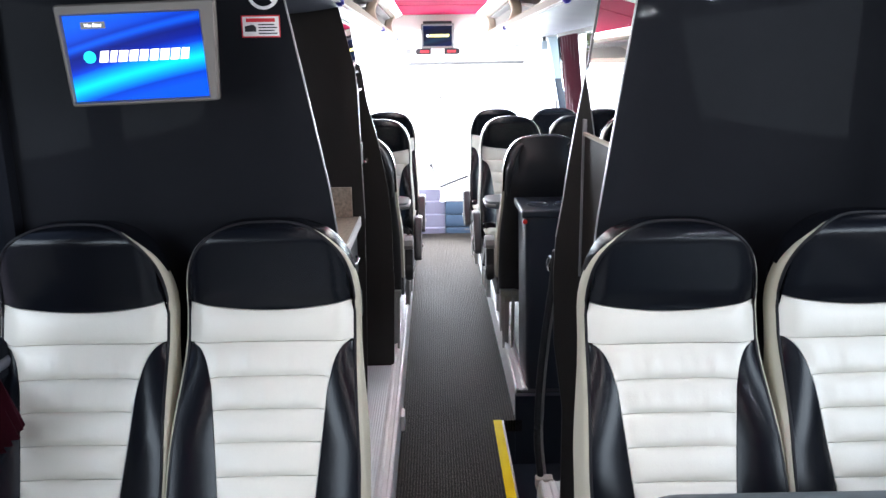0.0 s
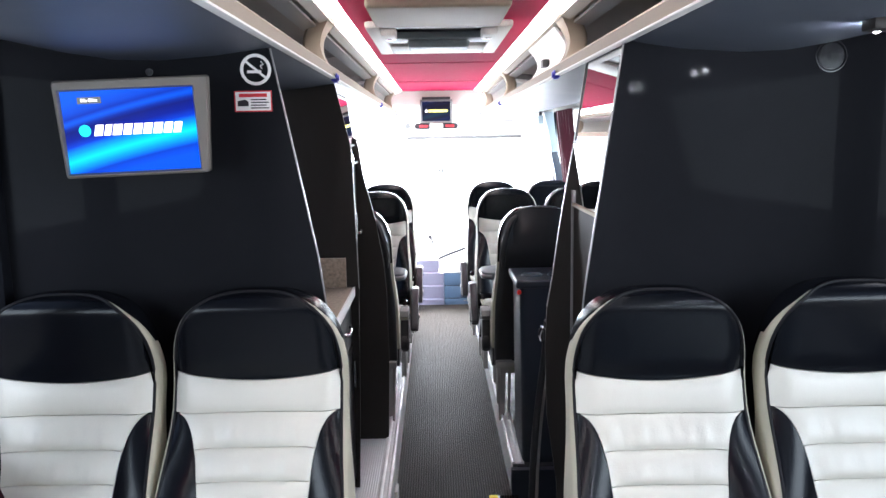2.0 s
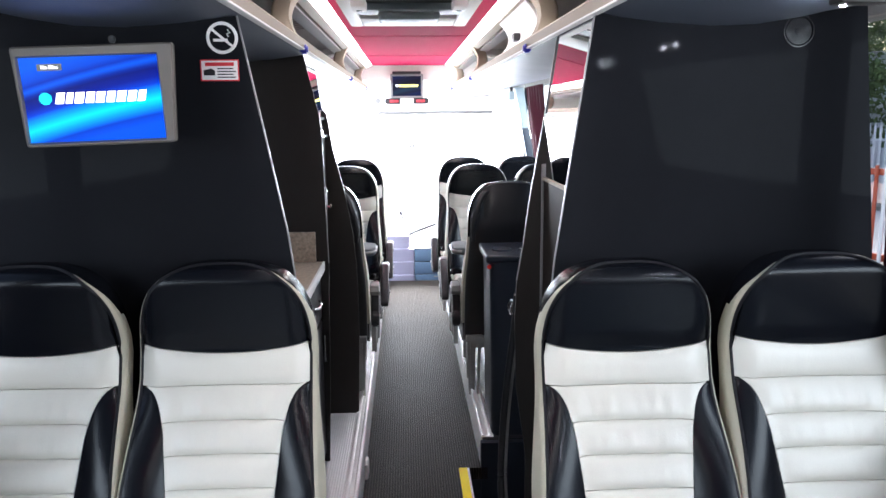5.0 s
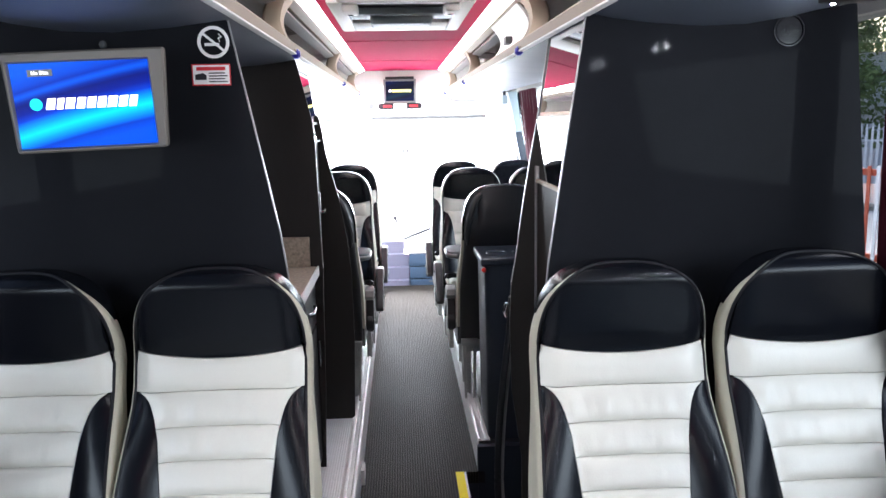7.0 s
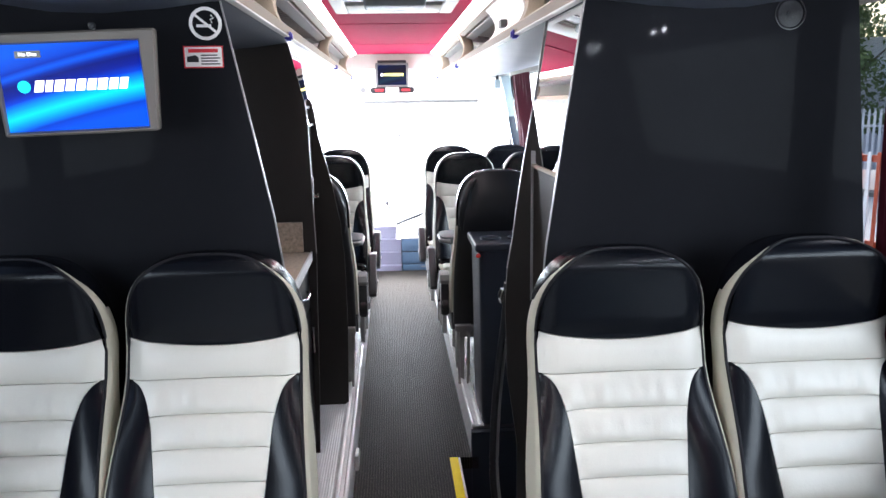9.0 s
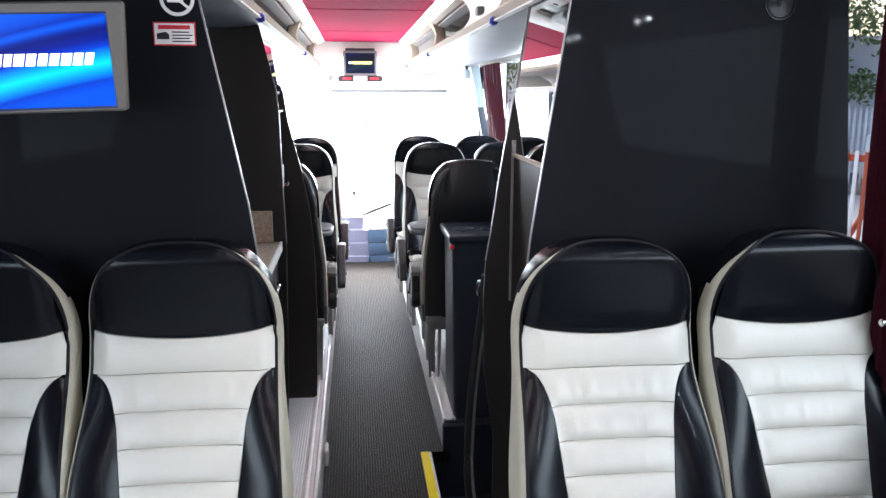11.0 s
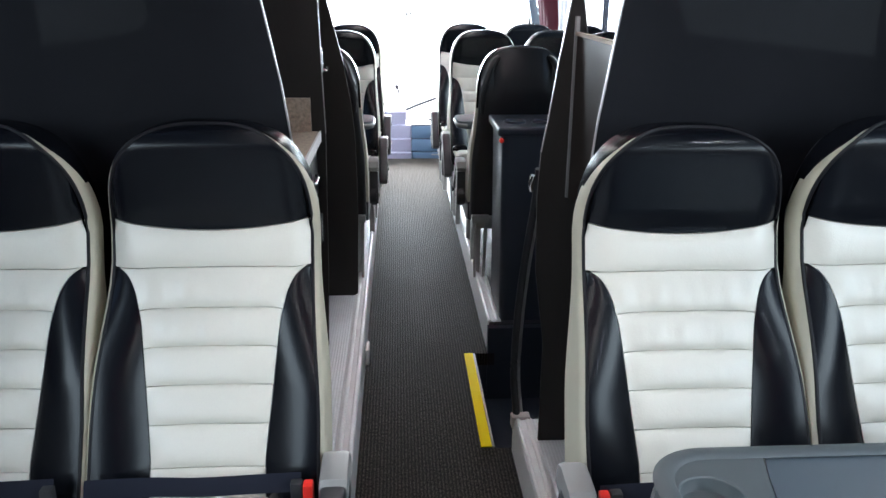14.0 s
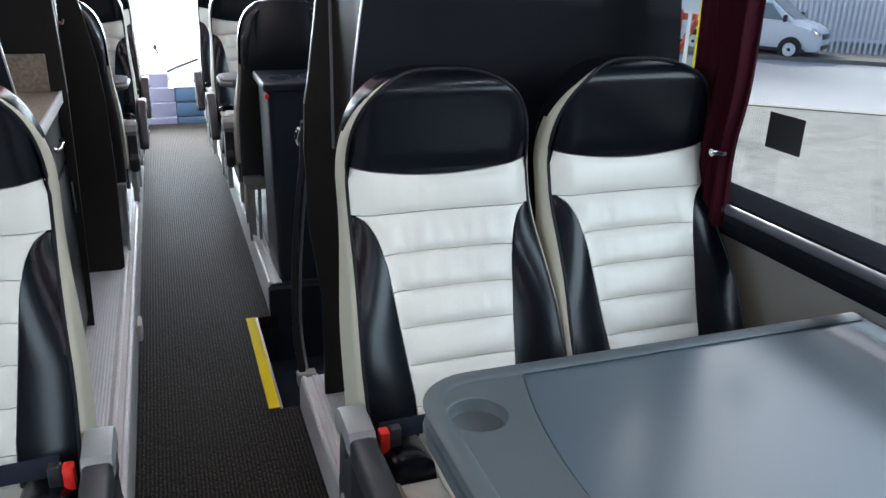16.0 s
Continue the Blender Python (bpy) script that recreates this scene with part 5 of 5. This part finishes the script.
part("rim", ring_y(0.945, 1.908, 0.041, 0.0375, PY - 0.006, PY - 0.0005), M_CLEARPL, sc, "clear rim")
part("stem", disc((0.945, PY - 0.010, 1.908), 0.010, 0.010, "y", 16, 0.003), M_CLEARPL, sc, "clear stem")
part("disc", disc((0.945, PY - 0.0035, 1.908), 0.034, 0.006, "y", 28, 0.002), M_CLEARPL, sc)
cp = thing("screw_cap", "small grey screw cap on the black partition above the monitor", "screw cap")
part("body", disc((-0.800, PY - 0.003, 1.893), 0.010, 0.008, "y", 16, 0.003), M_CLEARPL, cp)

# ---- stairwell handrail, bin ----
post = thing("stair_handrail", "slim bowed dark handrail with a chrome tip by the stairwell", "handrail")
curve = smooth_line([(0.283, 2.795, FLOOR + 0.01), (0.268, 2.80, 0.30), (0.272, 2.80, 0.50), (0.289, 2.80, 0.72), (0.312, 2.79, 0.92), (0.318, 2.76, 1.06)], 8)
part("bar", tube(curve, 0.013, 10), M_DARK, post)
part("inner_bar", tube([(p.x + 0.02, p.y + 0.015, p.z) for p in curve], 0.006, 8), M_STEEL, post, "grey metal strip")
part("tip", tube(smooth_line([(0.305, 2.785, 0.985), (0.298, 2.775, 1.01), (0.304, 2.77, 1.035)], 6), 0.012, 10), M_CHROME, post, "chrome tip")
bn = thing("litter_bin", "tall navy plastic bin with moulded lid and red latch", "bin")
bm = bmesh.new()
rows = []
for z, g in ((FLOOR, 0.0), (FLOOR + 0.01, 0.002), (0.6, -0.008), (0.985, -0.016), (1.0, -0.012)):
    x0b, x1b, y0b, y1b = 0.336 + g * -1, 0.62, 3.66, 4.02
    rr = 0.03
    ring = []
    for cxx, cyy, a0 in ((x0b + rr, y0b + rr, 180), (x1b - rr, y0b + rr, 270), (x1b - rr, y1b - rr, 0), (x0b + rr, y1b - rr, 90)):
        for k in range(5):
            a = radians(a0 + 90 * k / 4)
            ring.append(bm.verts.new((cxx + rr * math.cos(a) - 0.035 * (z / 1.0), cyy + rr * math.sin(a), z)))
    rows.append(ring)
for a, b in zip(rows, rows[1:]):
    for k in range(len(a)):
        bm.faces.new((a[k], a[(k + 1) % len(a)], b[(k + 1) % len(a)], b[k]))
bm.faces.new(rows[-1])
bm.faces.new(rows[0])
part("body", bm, M_NAVY, bn)
part("lid", block((0.298, 3.65, 1.0), (0.60, 4.03, 1.038), 0.012, 3), M_NAVY, bn, "navy lid")
for k in range(2):
    cxx = 0.39 + 0.13 * k
    bm = bmesh.new()
    rings = []
    for r, z in ((0.052, 1.038), (0.050, 1.046), (0.043, 1.047), (0.038, 1.040), (0.0384, 1.0395)):
        rings.append([bm.verts.new((cxx + r * math.cos(2 * math.pi * q / 24), 3.80 + r * math.sin(2 * math.pi * q / 24), z)) for q in range(24)])
    for a, b in zip(rings, rings[1:]):
        for q in range(24):
            bm.faces.new((a[q], a[(q + 1) % 24], b[(q + 1) % 24], b[q]))
    part("cup_ring", bm, M_NAVY, bn, "moulded cup ring")
part("latch", disc((0.312, 3.645, 0.985), 0.011, 0.02, "y", 16, 0.005), M_REDPL, bn, "red latch")


# ---- curtains ----
def curtain(x, y0, y1, z0, z1, zt, side, label, flare=0.0, lean=0.0):
    ob = thing("curtain", label, "curtain", "window curtains")
    bm = bmesh.new()
    rows = []
    nv, nu = 26, 44
    for j in range(nv + 1):
        t = j / nv
        z = z1 + (z0 - z1) * t
        pinch = 1 - 0.12 * math.exp(-((z - zt) / 0.10) ** 2) - 0.10 * max(0.0, (zt - z) / (zt - z0 + 1e-6))
        row = []
        for i in range(nu + 1):
            s = i / nu
            y = y1 + flare * max(0.0, (1.08 - z) / 0.18) - (y1 - y0) * s * pinch
            d = 0.017 * math.sin(s * 34 + 0.6 * math.sin(z * 3)) + 0.007 * math.sin(s * 71 + z * 2)
            row.append(bm.verts.new((x + lean * (z1 - z) + d * (0.5 + 0.5 * pinch), y, z)))
        rows.append(row)
    for j in range(nv):
        for i in range(nu):
            bm.faces.new((rows[j][i], rows[j][i + 1], rows[j + 1][i + 1], rows[j + 1][i]))
    bmesh.ops.solidify(bm, geom=bm.faces[:], thickness=0.003)
    part("cloth", bm, M_CURTAIN, ob)
    part("tie", tube([(x - side * 0.022, y1 - (y1 - y0) * 0.74, zt), (x - side * 0.027, y1 - (y1 - y0) * 0.84, zt), (x - side * 0.022, y1 - (y1 - y0) * 0.93, zt + 0.002)], 0.010, 8, 0.5), M_DARK, ob, "dark strap")
    part("stud", disc((x - side * 0.034, y1 - (y1 - y0) * 0.80, zt), 0.009, 0.016, "x", 14, 0.003), M_CHROME, ob, "chrome stud")
    return ob


curtain(1.150, 1.757, 1.95, 0.965, 1.95, 1.15, 1, "burgundy curtain tied back beside the window")
curtain(-1.140, 1.53, 1.735, 0.85, 1.95, 1.15, -1, "burgundy curtain tied back beside the window", 0.08)
curtain(1.13, 6.95, 7.8, 0.95, 1.95, 1.2, 1, "burgundy curtain at the front window", 0.0, 0.105)
# grey pillar between the front window and the windscreen, with its upper cover and a small box
structure("front_pillar", prism([(1.118, 1.56), (1.190, 1.56), (1.300, 1.10), (1.205, 1.10)], "y", 8.09, 8.15, 0.006), M_NAVY, "dark grey leaning pillar before the windscreen", "pillar")
structure("pillar_cover", prism([(1.050, 1.955), (1.136, 1.955), (1.192, 1.55), (1.125, 1.545)], "y", 8.06, 8.16, 0.008), M_BLUEGREY, "pale grey cover on the upper pillar", "pillar")
bx = thing("camera_box", "small grey box under the header beside the pillar", "box")
part("housing", block((0.990, 8.08, 1.830), (1.046, 8.14, 1.918), 0.008), M_BLUEGREY, bx)
part("bracket", block((1.00, 8.10, 1.912), (1.03, 8.13, 1.96), 0.004), M_DARK, bx, "dark bracket")

# black square on the glass
sq = thing("window_sticker", "black square sticker on the side window", "sticker")
part("sheet", block((1.2235, 1.643, 1.170), (1.2245, 1.752, 1.252)), M_INK, sq, smooth=False)


M_READING = glowing("lit_reading_lamp", (0.9, 0.95, 1.0), 430.0)
# reading lights under the rack, each with two small lamps
for x, y in ((0.795, 0.69), (0.785, 1.53)):
    rl = thing("reading_light", "grey reading light unit with two small white lamps", "reading light", "reading lights")
    part("housing", block((x - 0.05, y - 0.025, 1.902), (x + 0.05, y + 0.025, 1.928), 0.006), M_PANELMATT, rl)
    for dx, z in ((-0.018, 1.908), (0.018, 1.917)):
        part("lamp", disc((x + dx, y + 0.026, z), 0.007, 0.006, "y", 12), M_READING, rl, "small lit lamp")

# reversed lettering on the windscreen, too faint to read: two short bars
ws = thing("windscreen_sticker", "small faint grey sticker on the windscreen", "sticker")
for dx, w, h in ((0.0, 0.022, 0.030), (0.032, 0.030, 0.048), (0.070, 0.030, 0.050), (0.110, 0.020, 0.034), (0.138, 0.012, 0.042)):
    part("bar", block((-0.07 + dx, 9.225, 1.325 - h / 2), (-0.07 + dx + w, 9.230, 1.325 + h / 2)), M_GREY, ws, "grey bar", smooth=False)


# ---- outside ----
GZ = -1.2
M_GROUND = material("worn_concrete", (0.175, 0.170, 0.163), 0.9, grain=0.22, scale=9, bump=0.3, stain=0.45, spec=0.2)
M_ROAD = material("grey_road", (0.29, 0.29, 0.31), 0.9, grain=0.15, scale=7, bump=0.2, stain=0.2, spec=0.2)
M_KERB = material("kerb_stone", (0.23, 0.21, 0.18), 0.9, grain=0.2, scale=30, bump=0.3, stain=0.2)
M_FENCE = material("pale_fence_steel", (0.80, 0.80, 0.83), 0.5, 0.0, grain=0.06, scale=40, stain=0.15)
M_GATE = material("red_oxide_paint", (0.42, 0.06, 0.02), 0.5, grain=0.1, scale=60, stain=0.2)
M_VAN = material("silver_van_paint", (0.80, 0.81, 0.83), 0.3, 0.0, grain=0.02, scale=60, coat=0.5)
# base colour lightened to carry some of the sky's reflection
M_VANGLASS = material("sky_lightened_vehicle_glass", (0.16, 0.19, 0.20), 0.06, spec=1.0, coat=1.0)
M_TYRE = material("tyre_rubber", (0.02, 0.02, 0.02), 0.8)
M_BARK = material("bark", (0.10, 0.08, 0.06), 0.9, grain=0.3, scale=20, bump=0.6)
M_LEAF = material("leaves", (0.10, 0.145, 0.05), 0.7, grain=0.4, scale=3, stain=0.3)
M_BACKDROP = glowing("glowing_white_backdrop", (1.0, 1.0, 1.0), 2.6)

bm = bmesh.new()
bmesh.ops.create_grid(bm, x_segments=2, y_segments=2, size=400, matrix=Matrix.Translation((0, 0, GZ)))
structure("ground", bm, M_GROUND, "worn concrete yard", "ground", smooth=False)
# the road runs across the yard's far side, seen through the side window
RU, RV = Vector((0.80, -0.60, 0)), Vector((0.60, 0.80, 0))


def on_road(u, v, z=0.0):
    return RU * u + RV * v + Vector((0, 0, GZ + z))


def road_box(u0, u1, v0, v1, z0, z1, bm=None):
    out = bm or bmesh.new()
    vs = [out.verts.new(on_road(u, v, z)) for z in (z0, z1) for u, v in ((u0, v0), (u1, v0), (u1, v1), (u0, v1))]
    for f in ((0, 1, 2, 3), (4, 5, 6, 7), (0, 1, 5, 4), (1, 2, 6, 5), (2, 3, 7, 6), (3, 0, 4, 7)):
        out.faces.new([vs[i] for i in f])
    return out


structure("road", road_box(-60, 60, 17.4, 25.6, 0.0, 0.012), M_ROAD, "pale grey road beyond the yard", "road", smooth=False)
structure("kerb_near", road_box(-60, 60, 17.15, 17.36, 0.0, 0.02), M_KERB, "worn pale kerb line", "kerb", smooth=False)
structure("pavement", road_box(-60, 60, 25.7, 27.6, 0.0, 0.12), M_KERB, "pale pavement by the fence", "pavement", smooth=False)

fence = thing("palisade_fence", "pale grey steel palisade fence behind the road", "fence")
M4 = Matrix.Rotation(math.atan2(RU.y, RU.x), 4, "Z")
pale_bm = prism([(-0.035, 0.0), (0.035, 0.0), (0.035, 2.25), (0.012, 2.4), (0.0, 2.34), (-0.012, 2.4), (-0.035, 2.25)], "y", -0.012, 0.012)
pale = mesh_of("pale", pale_bm, M_FENCE, False)
for k in range(150):
    ob = new("pale", pale)
    ob.parent = fence
    ob.matrix_local = Matrix.Translation(on_road(-14 + 0.16 * k, 27.7, 0.12)) @ M4
for z in (0.5, 1.95):
    part("rail", road_box(-14.2, 10.2, 27.72, 27.76, z, z + 0.06), M_FENCE, fence, smooth=False)

structure("building_far", road_box(-40, 40, 33, 33.5, 0.0, 5.0), material("pale_cladding", (0.60, 0.60, 0.66), 0.7, grain=0.05, scale=8, stain=0.15), "pale clad building behind the fence", "building", smooth=False)

# red gate with braces, white boards and a yellow edge
GP = Vector((9.075, 12.36, GZ))
GD = Vector((-0.30, 0.95, 0)).normalized()


def gate_box(a0, a1, z0, z1, d0=-0.03, d1=0.03, bm=None):
    out = bm or bmesh.new()
    nrm = Vector((GD.y, -GD.x, 0))
    vs = [out.verts.new(GP + GD * a + nrm * d + Vector((0, 0, z))) for z in (z0, z1) for a, d in ((a0, d0), (a1, d0), (a1, d1), (a0, d1))]
    for f in ((0, 1, 2, 3), (4, 5, 6, 7), (0, 1, 5, 4), (1, 2, 6, 5), (2, 3, 7, 6), (3, 0, 4, 7)):
        out.faces.new([vs[i] for i in f])
    return out


gate = thing("yard_gate", "red painted steel yard gate with pales and a yellow post", "gate")
part("post", gate_box(-0.04, 0.04, 0.0, 2.3, -0.04, 0.04), M_YELLOW, gate, "yellow post", smooth=False)
for z in (0.15, 1.72):
    part("rail", gate_box(0.10, 4.2, z, z + 0.12), M_GATE, gate, smooth=False)
for k in range(20):
    part("pale", gate_box(0.18 + 0.2 * k, 0.25 + 0.2 * k, 0.1, 1.9, -0.06, -0.035), M_GATE if k % 3 else M_FENCE, gate, smooth=False)
bm = bmesh.new()
nrm = Vector((GD.y, -GD.x, 0))
tube([GP + GD * 0.1 + Vector((0, 0, 1.72)), GP + GD * 0.9 + Vector((0, 0, 0.25))], 0.05, 6, bm=bm)
tube([GP + GD * 2.1 + Vector((0, 0, 0.25)), GP + GD * 4.1 + Vector((0, 0, 1.7))], 0.05, 6, bm=bm)
part("brace", bm, M_GATE, gate, smooth=False)

sg = thing("safety_sign", "white safety sign with coloured squares on the gate", "sign")
part("board", gate_box(1.18, 2.0, 1.20, 1.56, 0.065, 0.08), M_PAPER, sg, "white board", smooth=False)
for k, col in enumerate(((0.03, 0.12, 0.45), (0.8, 0.6, 0.02), (0.6, 0.05, 0.12))):
    m = material("sign_square", col, 0.5)
    part("square", gate_box(1.24 + 0.25 * k, 1.44 + 0.25 * k, 1.23, 1.37, 0.08, 0.084), m, sg, "coloured square", smooth=False)
    part("symbol", gate_box(1.27 + 0.25 * k, 1.41 + 0.25 * k, 1.41, 1.53, 0.08, 0.084), m, sg, "coloured symbol", smooth=False)

# van
van = thing("van", "white panel van parked beside the fence", "van")
van.matrix_basis = pose(17.58, 20.60, GZ + 0.012, 0, 0, -57) @ Matrix.Scale(0.88, 4)
# length, half width, underside, waist, half width of the roof, roof height
STATIONS = [(-3.1, 0.93, 0.38, 1.2, 0.84, 1.88), (-2.95, 0.97, 0.30, 1.25, 0.87, 1.97), (0.0, 0.97, 0.30, 1.25, 0.86, 1.99), (0.42, 0.97, 0.30, 1.22, 0.82, 1.93),
            (1.28, 0.96, 0.30, 1.16, 0.80, 1.27), (1.80, 0.92, 0.30, 1.03, 0.74, 1.13), (2.08, 0.84, 0.30, 0.88, 0.66, 0.98), (2.20, 0.70, 0.36, 0.66, 0.60, 0.78)]
bm = bmesh.new()
rings = []
for x, w, zb, zs, wr, zr in STATIONS:
    half = [(w * 0.94, zb), (w, zb + 0.08), (w, zs - 0.12), (w * 0.985, zs), (wr + 0.02, zr - 0.07), (wr - 0.06, zr)]
    rings.append([bm.verts.new((x, y, z)) for y, z in half] + [bm.verts.new((x, -y, z)) for y, z in reversed(half)])
for p, q in zip(rings, rings[1:]):
    for k in range(12):
        bm.faces.new((p[k], p[(k + 1) % 12], q[(k + 1) % 12], q[k]))
bm.faces.new(rings[0])
bm.faces.new(rings[-1])
part("body", bm, M_VAN, van)
part("windscreen", prism([(0.47, 1.905), (1.24, 1.315), (1.255, 1.335), (0.485, 1.925)], "y", -0.70, 0.70), M_VANGLASS, van, "dark windscreen", smooth=False)
for sd in (-1, 1):
    def on_side(x, t, out):
        return (x, sd * (0.958 - 0.10 * t + out), 1.26 + 0.60 * t)
    for win in (((-0.62, 0.05), (0.20, 0.05), (0.20, 0.9), (-0.55, 0.92)), ((0.26, 0.05), (1.0, 0.02), (0.50, 0.85), (0.26, 0.9))):
        bm = bmesh.new()
        lo = [bm.verts.new(on_side(x, t, -0.01)) for x, t in win]
        hi = [bm.verts.new(on_side(x, t, 0.012)) for x, t in win]
        bm.faces.new(lo)
        bm.faces.new(hi)
        for k in range(4):
            bm.faces.new((lo[k], lo[(k + 1) % 4], hi[(k + 1) % 4], hi[k]))
        part("side_window", bm, M_VANGLASS, van, "dark side window", smooth=False)
    part("headlight", prism([(1.86, 0.93), (1.92, 1.06), (2.14, 0.90), (2.16, 0.80), (2.06, 0.79)], "y", *sorted((sd * 0.60, sd * 0.86)), 0.02), M_CHROME, van, "clear headlight")
    part("mirror", block((1.0, sd * 1.09 - 0.10, 1.22), (1.12, sd * 1.09 + 0.10, 1.46), 0.04), M_DARK, van, "black door mirror")
    part("door_line", block((0.215, sd * 0.968 - 0.006, 0.45), (0.228, sd * 0.968 + 0.006, 1.22)), M_DARK, van, "door gap", smooth=False)
    part("sill", block((-2.9, sd * 0.95 - 0.03, 0.26), (1.8, sd * 0.95 + 0.03, 0.38), 0.01), M_DARK, van, "dark lower sill")
    for xx in (-2.0, 1.32):
        part("arch", disc((xx, sd * 0.93, 0.37), 0.39, 0.085, "y", 28), M_DARK, van, "dark wheel arch")
        wh = part("wheel", disc((xx, sd * 0.90, 0.34), 0.34, 0.18, "y", 28, 0.04), M_TYRE, van, "black tyre")
        part("rim", disc((xx, sd * 0.985, 0.34), 0.22, 0.03, "y", 20, 0.01), M_ALU, wh, "silver rim")
        part("hub", disc((xx, sd * 0.998, 0.34), 0.06, 0.02, "y", 14, 0.004), M_DARK, wh, "dark hub")
part("grille", block((2.08, -0.52, 0.68), (2.21, 0.52, 0.86), 0.03), M_SCREEN, van, "black grille")
part("intake", block((2.12, -0.55, 0.36), (2.225, 0.55, 0.50), 0.03), M_DARK, van, "dark lower intake")
part("plate", block((2.215, -0.26, 0.54), (2.228, 0.26, 0.64), 0.004), M_PAPER, van, "plain pale plate")


# a coach parked alongside, seen past the left window
pc = thing("parked_coach", "lilac and white coach parked close alongside, with dark windows", "coach")
M_LILACP = material("lilac_coach_paint", (0.50, 0.45, 0.56), 0.35, grain=0.03, scale=10, stain=0.08, coat=0.4)
part("body", block((-6.3, -6.0, GZ + 0.35), (-3.9, 11.5, 0.62), 0.08), M_LILACP, pc, "lilac lower body")
part("upper", block((-6.25, -5.9, 0.62), (-3.92, 11.4, 2.1), 0.06), M_SCREEN, pc, "dark window band")
part("roof", block((-6.3, -6.0, 2.1), (-3.9, 11.5, 2.4), 0.1), M_LILACP, pc, "lilac roof")
part("stripe", block((-3.899, 4.5, 0.36), (-3.892, 9.5, 0.46)), material("orange_stripe", (0.75, 0.22, 0.04), 0.5), pc, "orange stripe", smooth=False)
part("notice", block((-3.919, 6.3, 0.98), (-3.912, 7.6, 1.12)), M_PAPER, pc, "white window notice", smooth=False)
for yy in (-3.0, 7.5):
    part("wheel", disc((-4.05, yy, GZ + 0.5), 0.5, 0.3, "x", 28, 0.05), M_TYRE, pc, "black tyre")


# trees
def tree(x, y, h, seed):
    rnd = random.Random(seed)
    ob = thing("tree", "leafy green tree behind the yard fence", "tree", "trees", at=(x, y, GZ))
    bm = tube(smooth_line([(0, 0, 0), (0.1, 0.05, h * 0.25), (-0.05, 0.1, h * 0.5), (0.05, 0, h * 0.8)], 4), [0.22 - 0.014 * k for k in range(13)], 8)
    for k in range(9):
        a, z = rnd.uniform(0, 6.28), h * rnd.uniform(0.3, 0.75)
        r = h * rnd.uniform(0.16, 0.3)
        tube([(0, 0, z), (0.5 * r * math.cos(a), 0.5 * r * math.sin(a), z + 0.25 * r), (r * math.cos(a), r * math.sin(a), z + 0.7 * r)], [0.08, 0.05, 0.02], 6, bm=bm)
    part("trunk", bm, M_BARK, ob)
    verts, faces = [], []
    clumps = [(rnd.gauss(0, h * 0.17), rnd.gauss(0, h * 0.17), h * rnd.uniform(0.22, 1.0), h * rnd.uniform(0.05, 0.11)) for _ in range(60)]
    for cx, cy, cz, cr in clumps:
        for _ in range(110):
            d = Vector((rnd.gauss(0, 1), rnd.gauss(0, 1), rnd.gauss(0, 0.8)))
            p = Vector((cx, cy, cz)) + d.normalized() * cr * rnd.uniform(0.4, 1.0)
            a = Vector((rnd.gauss(0, 1), rnd.gauss(0, 1), rnd.gauss(0, 1))).normalized() * rnd.uniform(0.08, 0.16)
            b = a.cross(Vector((rnd.gauss(0, 1), rnd.gauss(0, 1), rnd.gauss(0, 1)))).normalized() * rnd.uniform(0.04, 0.08)
            i = len(verts)
            verts += [p - a, p + b, p + a, p - b]
            faces.append((i, i + 1, i + 2, i + 3))
    me = bpy.data.meshes.new("crown")
    me.from_pydata([tuple(v) for v in verts], [], faces)
    me.materials.append(M_LEAF)
    cr = new("crown", me)
    cr.parent = ob
    return ob


for k, (x, y, h) in enumerate(((9.5, 30, 9.5), (13.5, 33, 11), (16.0, 27.5, 9), (6.5, 35, 10), (20, 34, 11), (-13, 26, 9), (-18, 20, 10))):
    tree(x, y, h, 11 + k)

# glowing slab added ahead of the windscreen in place of the blown-out view
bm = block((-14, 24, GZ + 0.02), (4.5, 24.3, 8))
structure("backdrop", bm, M_BACKDROP, "glowing white slab standing in for the overexposed view ahead", "backdrop", smooth=False)
